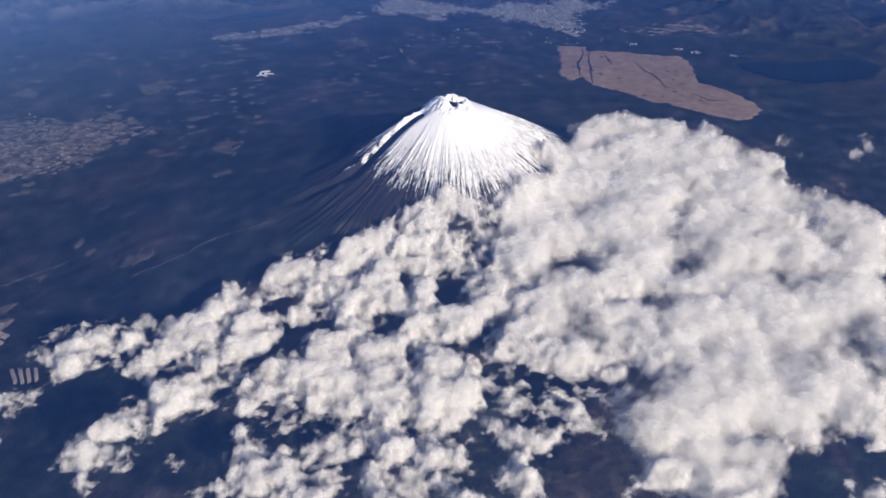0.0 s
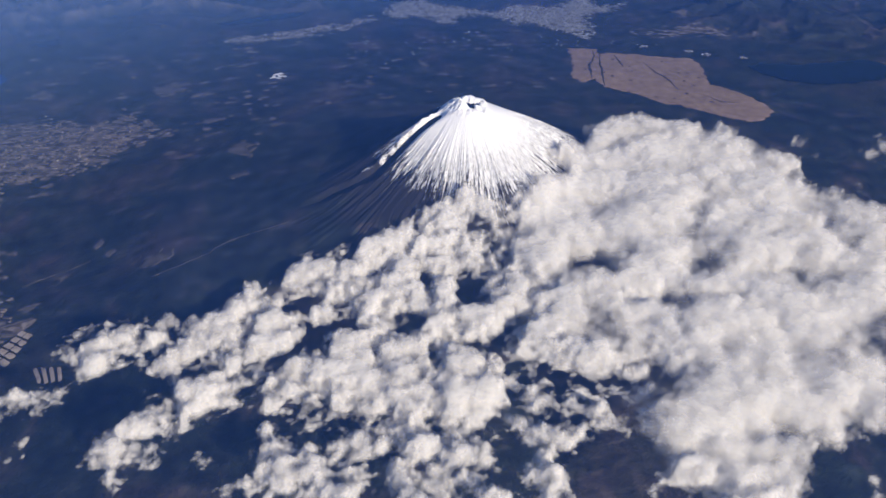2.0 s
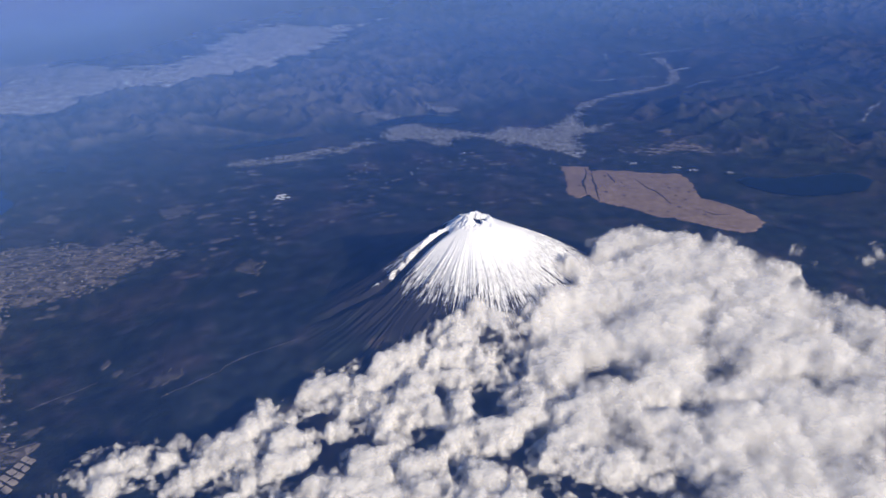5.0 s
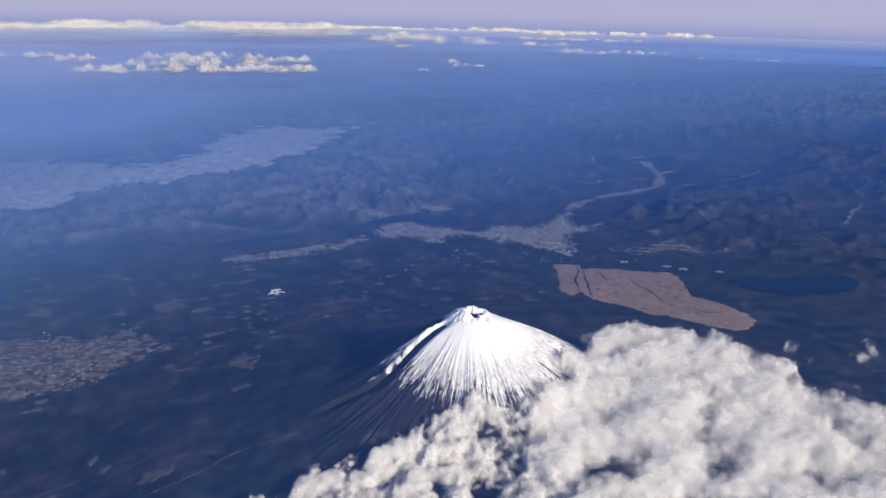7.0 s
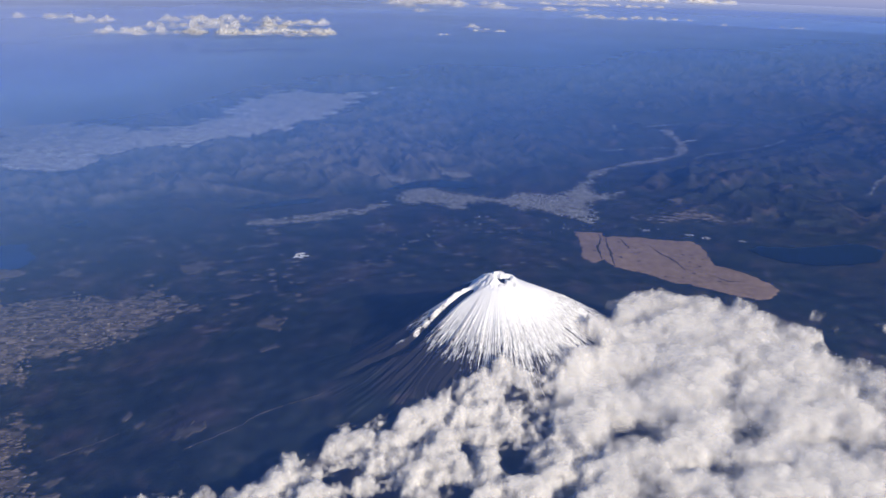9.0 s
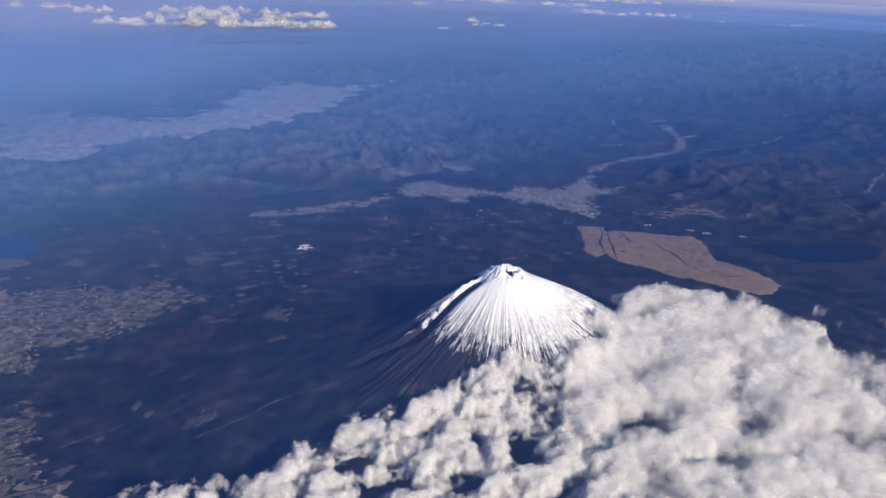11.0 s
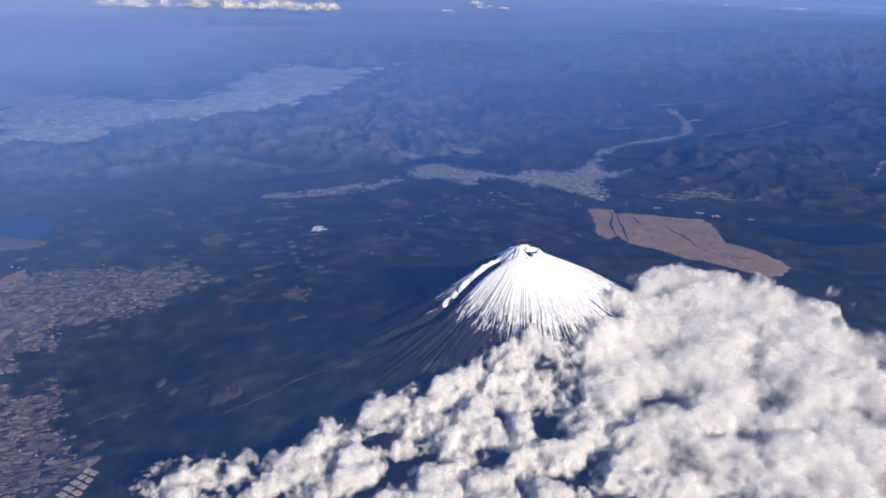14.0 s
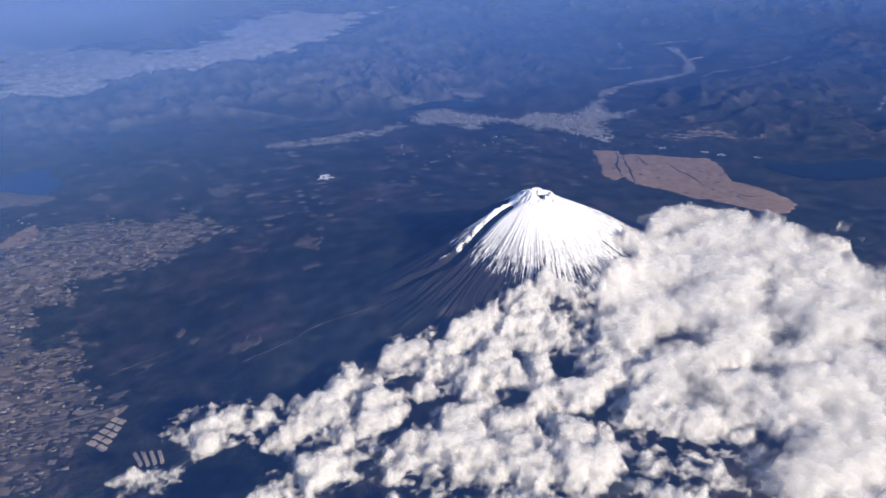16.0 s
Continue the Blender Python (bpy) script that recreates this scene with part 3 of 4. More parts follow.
# Extra snow on the sunlit ridge, less in the ravine, deepens its shade by colour.
snow = snow + 0.45 * np.exp(-((across + 3.2) / 1.4) ** 2) * (2.6 * crag - 1.9) * smooth((level - 45) / 8) - 0.5 * np.exp(-(across / 1.5) ** 2) * smooth((R - 16) / 10)
cinder = smooth((level - 38 + 5 * gnoise(vx / 12, vy / 12, 74) + 5 * streak) / 9)
verts = np.stack([vx, vy, vz], -1).reshape(-1, 3)
faces = grid_faces(*vx.shape, wrap=True)
values = {"snow": np.clip(snow, -1, 2), "cinder": cinder, "bearing": A * 40, "run": R}
volcano = tagged(new("volcano"), "snow-capped volcanic cone with a summit crater and bare gullied flanks", "mountain")
ring = R.ravel()[faces].min(1)
for name, low, high, label in (("crater", 0, 10.4, "snowy summit crater with dark, snowless inner walls"), ("snow_cone", 10.4, 62, "steep snow-streaked upper cone"), ("lower_slope", 62, 999, "dark forested and cinder-covered lower slope")):
    v, q, vals = keep_faces(verts, faces, (ring >= low) & (ring < high), values)
    part(name, sheet_mesh(name, v, q, VOLCANO, vals), volcano, label)

# ---- lakes ----
for poly, level, label in ((LAKE_EAST, 19.0, "dark blue lake in a wooded basin beside dry grassland"), (LAKE_WEST, 16.5, "lake below wooded hills, reflected sky painted in as deep blue"),
                           (LAKE_SMALL, 18.0, "small dark lake in a fold of the wooded hills"), (LAKE_LONG, 17.5, "narrow dark lake along the foot of the mountains"), (LAKE_NORTH, 16.6, "dark lake between a town and steep mountains")):
    tagged(new("lake", draped("lake", poly, 1.5, SKY_BLUE_WATER if poly is LAKE_WEST else WATER, 0.3, 1.2, 81, 12, level)), label, "lake", kind="structure")

# ---- grassland, towns and plains ----
grassland = tagged(new("grassland", draped("grassland", GRASS, 0.8, DRY_GRASS, 0.25, 1.4, 82, 7)), "broad pale brown dry grassland cleared from the forest", "grassland", kind="structure")


VILLAGE = [(-102, 258), (-87, 263), (-67, 265), (-50, 271), (-28, 280), (-15, 281), (9, 297), (11, 285), (-14, 264), (-35, 258), (-48, 251), (-68, 246),
         (-95, 246)]


def strip(name, poly, seed, step, ragged, label):
    return tagged(new(name, draped(name, poly, step, (SUBURB if poly is TOWN else SMALL_TOWN) if name == "town" else PLAIN, 0.3, ragged, seed, 10 if name == "town" else 40)), label, name.replace("_", " "), kind="structure")


def buildings(poly, count, seed, low, high, label):
    """A town's houses and halls, scattered in blocks: boxes with low hipped roofs."""
    rng = np.random.default_rng(seed)
    x0, x1, y0, y1 = min(p[0] for p in poly), max(p[0] for p in poly), min(p[1] for p in poly), max(p[1] for p in poly)
    px, py = rng.uniform(x0, x1, count * 6), rng.uniform(y0, y1, count * 6)
    ok = (outline_distance(px, py, poly) < -0.5) & (fbm(px / 12, py / 12, 3, seed) > rng.uniform(-0.7, 0.35, len(px)))
    px, py = px[ok][:count], py[ok][:count]
    k = len(px)
    w, d, h = rng.uniform(low, high, k) ** 1.0, rng.uniform(low, high, k), rng.uniform(0.12, 0.3, k)
    a = rng.normal(0.3, 0.25, k)
    z = land(px, py)
    corners = np.array([(-1, -1), (1, -1), (1, 1), (-1, 1)]) * 0.5
    rings = []
    for height, inset in ((-0.6, 1.0), (None, 1.0), ("roof", 0.45)):
        cx, cy = corners[:, 0][None] * w[:, None] * inset, corners[:, 1][None] * d[:, None] * inset
        top = z - 0.6 if height == -0.6 else (z + 0.35 + h if height is None else z + 0.35 + 1.35 * h)
        rings.append(np.stack([px[:, None] + cx * np.cos(a)[:, None] - cy * np.sin(a)[:, None], py[:, None] + cx * np.sin(a)[:, None] + cy * np.cos(a)[:, None], np.repeat(top[:, None], 4, 1)], -1))
    verts = np.stack(rings, 1).reshape(-1, 3)
    quads = [(i, (i + 1) % 4, 4 + (i + 1) % 4, 4 + i) for i in range(4)] + [(4 + i, 4 + (i + 1) % 4, 8 + (i + 1) % 4, 8 + i) for i in range(4)] + [(8, 9, 10, 11)]
    faces = (np.arange(k)[:, None, None] * 12 + np.array(quads)[None]).reshape(-1, 4)
    return tagged(new("buildings", sheet_mesh("buildings", verts, faces, ROOFS, shade=False)), label, "buildings", kind="stuff")


strip("town", TOWN, 83, 0.9, 5.0, "pale grey built-up town spread over the foot slope")


def vale_outline(line, wide):
    """The outline of a valley floor along a line, wider and narrower by turns."""
    p = np.array(line, float)
    d = np.gradient(p, axis=0)
    n = np.stack([-d[:, 1], d[:, 0]], -1) / np.hypot(d[:, 0], d[:, 1])[:, None]
    w = wide * (1 + 0.35 * np.sin(np.arange(len(p)) * 2.3))[:, None]
    return [tuple(map(float, q)) for q in p + n * w] + [tuple(map(float, q)) for q in (p - n * w)[::-1]]


for k, (line, wide) in enumerate(VALES):
    shape = vale_outline(line, wide)
    strip("town", shape, 104 + k, 1.2, 3.0, "built-up valley floor winding between wooded mountains")
    buildings(shape, int(34 * wide), 110 + k, 0.5, 1.7, "small pale roofs along a valley floor")
strip("town", SHORE_A, 85, 0.9, 2.5, "lakeside village under a steep mountain")
strip("town", SHORE_B, 86, 0.9, 2.5, "lakeside village on a small headland")
strip("plain", BASIN, 87, 3.0, 13.0, "wide built-up basin floor painted pale, seen through haze")
buildings(TOWN, 1200, 91, 0.3, 0.85, "small pale roofs of a dense town")
buildings(SHORE_A, 90, 93, 0.4, 1.2, "small roofs of a lakeside village")
buildings(SHORE_B, 90, 94, 0.4, 1.2, "small roofs of a lakeside village")
buildings(BASIN, 1500, 95, 0.7, 2.0, "pale roofs and greenhouses on the basin floor")

strip("town", VILLAGE, 88, 0.9, 7.0, "straggling village among woods and small fields")
buildings(VILLAGE, 70, 96, 0.3, 1.1, "scattered village roofs among woods")
HAMLET = [(175, 223), (204, 234), (228, 234), (247, 224), (258, 205), (269, 198), (257, 192), (245, 198), (228, 209), (191, 209)]
tagged(new("open_land", draped("open_land", HAMLET, 0.9, FARM, 0.3, 5.0, 89, 9)), "faint brown stubble fields between grassland and hills", "fields", kind="structure")
for spot, seed in (((174, 190), 97), ((201, 178), 120), ((208, 170), 121), ((230, 160), 122)):
    around_spot = [(spot[0] + 5 * math.cos(k * 1.05), spot[1] + 2.5 * math.sin(k * 1.05)) for k in range(6)]
    buildings(around_spot, 7, seed, 0.5, 1.5, "cluster of pale halls beside the grassland")
for poly, seed in (([(-260, 62), (-214, 58), (-212, 36), (-190, 22), (-184, -4), (-171, -11), (-168, -26), (-188, -40), (-205, -70), (-260, -70)], 98), ([(-290, 172), (-227, 159), (-188, 148), (-134, 129), (-130, 118), (-156, 90), (-196, 77), (-260, 70)], 99)):
    buildings(poly, 70, seed, 0.35, 1.0, "scattered farm sheds and greenhouses among plots")

# ---- farm plots on the western plain ----
farmland = tagged(new("farmland", draped("farmland", PASTURE, 0.9, FARM, 0.18, 5.0, 101, 12)), "patchwork of pale plots and meadows on the plain below the volcano", "farmland", kind="structure")


def plot(cx, cy, w, d, a, rng, lift=0.42, mat=None):
    """One field: a gently draped plot with rounded, uneven corners."""
    n = 5
    u, v = np.meshgrid(np.linspace(-1, 1, n), np.linspace(-1, 1, n))
    k = 1 - 0.04 * (u * u * v * v)
    px, py = u * w / 2 * k + rng.normal(0, 0.045, u.shape) * w, v * d / 2 * k + rng.normal(0, 0.045, u.shape) * d
    x, y = cx + px * np.cos(a) - py * np.sin(a), cy + px * np.sin(a) + py * np.cos(a)
    z = land(x, y) + lift - 0.1 * (np.maximum(abs(u), abs(v)) > 0.99)
    return sheet_mesh("plot", np.stack([x, y, z], -1).reshape(-1, 3), grid_faces(n, n), mat or PLOT)


rng = np.random.default_rng(7)
made = 0
for row in range(70):
    for col in range(30):
        cx, cy = -262 + col * 6.4 + 2.5 * (row % 2) + rng.normal(0, 0.8), -66 + row * 3.9 + rng.normal(0, 0.6)
        a = radians(-14) + 0.5 * float(gnoise(np.array(cx / 40), np.array(cy / 40), 5)) + rng.normal(0, 0.10)
        w, d = rng.uniform(2.6, 6.2), rng.uniform(1.8, 3.9)
        keep = rng.random()
        if made < 300 and cx > -240 and float(outline_distance(np.array(cx), np.array(cy), PASTURE)) < -1.5 and keep < 0.56:
            part("plot", plot(cx, cy, w, d, a, rng, 0.36 + 0.1 * rng.random()), farmland)
            made += 1



def small_plots(count, seed):
    """The many lesser plots between them, too small to tell apart one by one."""
    rng = np.random.default_rng(seed)
    px, py = rng.uniform(-275, -120, count * 4), rng.uniform(-68, 176, count * 4)
    ok = (outline_distance(px, py, PASTURE) < rng.exponential(2.0, len(px)) - 2.5) & (fbm(px / 16, py / 10, 4, seed) > rng.normal(-0.05, 0.12, len(px)))
    px, py = px[ok][:count], py[ok][:count]
    k = len(px)
    a = -0.25 + 0.5 * gnoise(px / 40, py / 40, 5) + rng.normal(0, 0.12, k)
    w, d = rng.uniform(0.6, 3.4, k), rng.uniform(0.4, 1.3, k)
    cx, cy = np.array((-1, 1, 1, -1))[None] * w[:, None] * 0.5, np.array((-1, -1, 1, 1))[None] * d[:, None] * 0.5
    cx, cy = cx + rng.normal(0, 0.1, cx.shape) * w[:, None], cy + rng.normal(0, 0.1, cy.shape) * d[:, None]
    x, y = px[:, None] + cx * np.cos(a)[:, None] - cy * np.sin(a)[:, None], py[:, None] + cx * np.sin(a)[:, None] + cy * np.cos(a)[:, None]
    top = np.stack([x, y, land(x, y) + 0.52 + 0.06 * rng.random(k)[:, None]], 1 + 1)
    low = top - np.array((0, 0, 0.5))
    verts = np.concatenate([top, low], 1).reshape(-1, 3)
    quads = [(0, 1, 2, 3)] + [((i + 1) % 4, i, 4 + i, 4 + (i + 1) % 4) for i in range(4)]
    faces = (np.arange(k)[:, None, None] * 8 + np.array(quads)[None]).reshape(-1, 4)
    ob = part("small_plots", sheet_mesh("small_plots", verts, faces, SMALL_PLOT, shade=False), farmland)
    return tagged(ob, "countless small tilled plots and sheds", kind="stuff")


small_plots(1700, 61)

# stone-edged paddies on the near plain, and lone clearings in the forest
for col in range(5):
    for row in (-1, 1):
        f = (col + 0.5) / 5
        across = 3.0 + 1.8 * f
        part("plot", plot(-168.4 - 7.8 * f + row * 0.37 * across, -30.5 - 13.8 * f - row * 0.34 * across, 0.9 * across, 2.3, -0.735, rng, 0.6, PALE_FIELD), farmland)
for col in range(4):
    part("plot", plot(-161 + 2.6 * col, -55 - 0.9 * col, 1.3, 8.5 - 0.8 * abs(col - 1), 0.35 - 0.05 * col, rng, 0.6, PALE_FIELD), farmland)

clearings = [(-89, 68, 11, 17), (-90, 40, 7, 6), (-127, 170, 17, 22), (-111, 153, 12, 7), (-197, 180, 12, 11), (-148, 132, 7, 6), (-178, 62, 8, 3), (-148, 13, 4, 6), (-143, 4, 4, 4), (-123, -13, 12, 8),
             (-161, -2, 5, 3), (-183, 22, 4, 3), (-104, 112, 12, 5), (-171, -16, 8, 4), (-12, 117, 10, 4), (28, 155, 8, 4), (-40, 130, 5, 2), (234, 255, 10, 12)]
for cx, cy, w, d in clearings:
    poly = [(cx + w * 0.6 * math.cos(k * 0.7) * (0.8 + 0.3 * math.sin(k * 2 + cx)), cy + d * 0.6 * math.sin(k * 0.7) * (0.8 + 0.3 * math.cos(k * 3 + cy))) for k in range(9)]
    tagged(new("clearing", draped("clearing", poly, 0.5, MEADOW, 0.25, 0.4 + 0.25 * min(w, d), int(abs(cx)), 4)), "small bare clearing in dark forest", "clearing", "forest clearings", "structure")
rng = np.random.default_rng(12)
for k in range(150):
    cx, cy = (rng.uniform(-95, 95), rng.uniform(118, 245)) if k < 75 else (rng.uniform(-235, -70), rng.uniform(100, 260) - 0.25 * rng.uniform(0, 200))
    w, d = rng.uniform(1.0, 3.4), rng.uniform(0.8, 2.2)
    poly = [(cx + w * math.cos(q * 1.05), cy + d * math.sin(q * 1.05)) for q in range(6)]
    tagged(new("clearing", draped("clearing", poly, 0.6, MEADOW if k % 3 else STUBBLE, 0.2, 0.9, k, 3)), "small bare clearing in dark forest", "clearing", "forest clearings", "structure")
buildings([(-30, 175), (-20, 238), (20, 245), (100, 240), (170, 215), (190, 190), (90, 190), (0, 180)], 50, 103, 0.4, 1.0, "lone pale roofs in the forest")

# ---- ski slope and tracks ----
for cx, cy, w, d, a in ((-68, 172, 0.9, 5.5, 0.5), (-66.5, 175, 0.7, 4.0, 0.1), (-70, 174, 0.8, 4.5, -0.4), (-67, 178, 4.2, 1.3, 0.1), (-64, 173, 0.6, 3.5, 0.9)):
    poly = [(cx + sx * w * math.cos(a) - sy * d * math.sin(a), cy + sx * w * math.sin(a) + sy * d * math.cos(a)) for sx, sy in ((-0.7, -0.7), (0.7, -0.7), (0.6, 0.7), (-0.6, 0.7))]
    tagged(new("ski_run", draped("ski_run", poly, 0.3, SNOW_RUN, 0.3, 0.35, 3, 2)), "white groomed ski run cut through forest", "ski run", "ski runs", "structure")


def track(points, width, mat, label, name="road"):
    """A ribbon laid on the land along a smooth line."""
    p = np.array(points, float)
    t = np.linspace(0, len(p) - 1, 24 * len(p))
    x, y = np.interp(t, range(len(p)), p[:, 0]), np.interp(t, range(len(p)), p[:, 1])
    for _ in range(10):
        x[1:-1], y[1:-1] = (x[:-2] + 2 * x[1:-1] + x[2:]) / 4, (y[:-2] + 2 * y[1:-1] + y[2:]) / 4
    x, y = x + 1.1 * gnoise(t * 2.3, t * 0, 5), y + 1.1 * gnoise(t * 1.7, t * 0 + 9, 6)
    dx, dy = np.gradient(x), np.gradient(y)
    ln = np.hypot(dx, dy)
    nx, ny = -dy / ln, dx / ln
    wide = width * (0.35 + 1.2 * np.sin(np.pi * t / t[-1]) ** 2) * (0.6 + 1.2 * np.abs(gnoise(t * 1.3, t * 0 + 3, 8)))
    rows = [np.stack([x + nx * wide * s, y + ny * wide * s, land(x + nx * wide * s, y + ny * wide * s) + lift], -1) for s, lift in ((-1.2, -0.3), (-0.8, 0.3), (0.8, 0.3), (1.2, -0.3))]
    return tagged(new(name, sheet_mesh(name, np.stack(rows, 0).reshape(-1, 3), grid_faces(4, len(x)), mat)), label, "road", kind="structure")


for reach in ([(-124, -24), (-113, -23), (-104, -20)], [(-103, -20), (-101, -17), (-98, -15.2), (-93, -14.6), (-88, -14)], [(-86, -14), (-79, -14), (-73, -15)], [(-176, -1), (-166, 2), (-150, 3)]):
    track(reach, 0.42, GRAVEL, "pale dry stream bed winding down the forested slope", "stream_bed")
track([(-138, 48), (-139, 42), (-139.5, 36)], 0.3, GRAVEL, "straight pale forest road")
track([(-222, -29), (-210, -27), (-199, -26), (-188, -25), (-176, -24), (-168, -23)], 1.3, MEADOW, "broad grey dry river bed crossing the farmland", "river_bed")
for outline, cover, label in (([(-247, 113), (-239, 124), (-232, 140), (-226, 146), (-222, 127), (-227, 117), (-237, 114)], DRY_GRASS, "bare pinkish brown hillside above the farmland"),
                              ([(-263, 195), (-258, 211), (-249, 214), (-230, 197), (-223, 184), (-233, 180), (-251, 179)], STUBBLE, "pale bare ridge beside a blue lake")):
    tagged(new("bare_hillside", draped("bare_hillside", outline, 0.7, cover, 0.3, 1.5, 77, 6)), label, "hillside", kind="structure")

# dark stream gullies across the dry grassland
GULLY = earth_material("gully_scrub", (0.018, 0.018, 0.016), (0.032, 0.03, 0.025), (0.06, 0.05, 0.04), 0.5)
for pts in ([(137, 190), (133, 177), (121, 157), (116, 142), (111, 128)], [(140, 185), (130, 161), (121, 136), (115, 119)], [(147, 178), (144, 162), (142, 153)],
            [(160, 162), (159, 144), (160, 126), (157, 110)], [(169, 99), (172, 88), (182, 86)]):
    track(pts, 0.8, GULLY, "dark scrubby gully crossing dry grassland", "gully")
rng = np.random.default_rng(44)
for k in range(26):
    cx, cy = rng.uniform(112, 188), rng.uniform(70, 172)
    if float(outline_distance(np.array(cx), np.array(cy), GRASS)) < -3:
        blot = [(cx + rng.uniform(0.5, 1.6) * math.cos(q * 1.05), cy + rng.uniform(0.4, 1.0) * math.sin(q * 1.05)) for q in range(6)]
        tagged(new("scrub_patch", draped("scrub_patch", blot, 0.4, GULLY, 0.45, 0.5, k, 2)), "dark scrub patch in dry grassland", "scrub", "scrub patches", "structure")


# ---- clouds ----
def cloud_level(x, y):
    """The height at which the clouds lie: low over the western plain, rising to the east, and resting on the volcano's flank."""
    r = np.hypot(x, y)
    over = 28.5 + 0.115 * (np.clip(x, -165, 175) + 133)
    return np.maximum(over, volcano_profile(np.maximum(r, 24)) - 9.5 * smooth((40 - y) / 220) * smooth((r - 60) / 160) + 1.5)


def heap_of(blobs, wx, wy, swell=1.0, edge=7.0):
    """How deep each point lies within any of the round heaps, whose edges fade over a given width."""
    c, s = math.cos(HEADING), math.sin(HEADING)
    total = np.zeros(wx.shape)
    for bx, by, a, b in blobs:
        u, v = (wx - bx) * c - (wy - by) * s, (wx - bx) * s + (wy - by) * c
        inward = (swell - np.sqrt((u / a) ** 2 + (v / b) ** 2)) * math.sqrt(a * b)
        total += np.exp(5 * np.clip(inward / edge, -2.5, 1))
    return total


def cloud_field(gx, gy, blobs, seed, scale, swell=1.0):
    """How deep in the cloud each point lies, and which of the blobs' groups it belongs to."""
    wx = gx + scale * 3.2 * fbm(gx / (15 * scale), gy / (15 * scale), 4, seed + 5)
    wy = gy + scale * 3.2 * fbm(gx / (15 * scale) + 50, gy / (15 * scale), 4, seed + 6)
    depths = [heap_of(group, wx, wy, swell, 7.0 * scale) for group in blobs]
    whole = np.minimum(np.log(sum(depths) + 1e-12) / 5, 0.85)
    return whole, np.argmax(np.stack(depths), 0), wx, wy


def heaped(wx, wy, seed, scale, curls=5):
    """Heaps upon heaps, from the size of a cloud down to its smallest curls."""
    bill = 0
    for k, lam in enumerate((24.0, 12.0, 6.0, 3.0, 1.6)[:curls]):
        lam = lam * scale
        qx, qy = wx + 0.35 * lam * gnoise(wx / lam * 1.3, wy / lam * 1.3, seed + 20 + k), wy + 0.35 * lam * gnoise(wx / lam * 1.3 + 9, wy / lam * 1.3, seed + 30 + k)
        bill = bill + lam * (0.6, 0.95, 0.65, 0.42, 0.32)[k] * puffs(qx / lam, qy / lam, seed + 40 + k)
    return bill


# part of the height, and how much thinner the vapour is there
SHELLS = ((-0.25, 0.22), (0.05, 0.06), (0.25, 0.0), (0.42, 0.05), (0.57, 0.11), (0.70, 0.18), (0.82, 0.26), (0.93, 0.35), (1.04, 0.46))


def cloud_body(name, gx, gy, base, height, F, wanted, label, group, torn=1.0):
    """Shell within shell of vapour, densest at the core and torn at the outside."""
    faces = grid_faces(*gx.shape)
    f = F.ravel()
    thing = tagged(new(name), label, "cloud", group)
    for share, loss in SHELLS:
        keep = wanted & ((f[faces] - loss) > -0.95).any(1)
        if keep.any():
            v, q, vals = keep_faces(np.stack([gx, gy, base + share * height], -1).reshape(-1, 3), faces, keep, {"vapour": F - loss, "torn": torn + 0 * F})
            tagged(part("vapour_layer", sheet_mesh("vapour_layer", v, q, CLOUD, vals), thing), "torn white vapour", kind="stuff")
    return thing


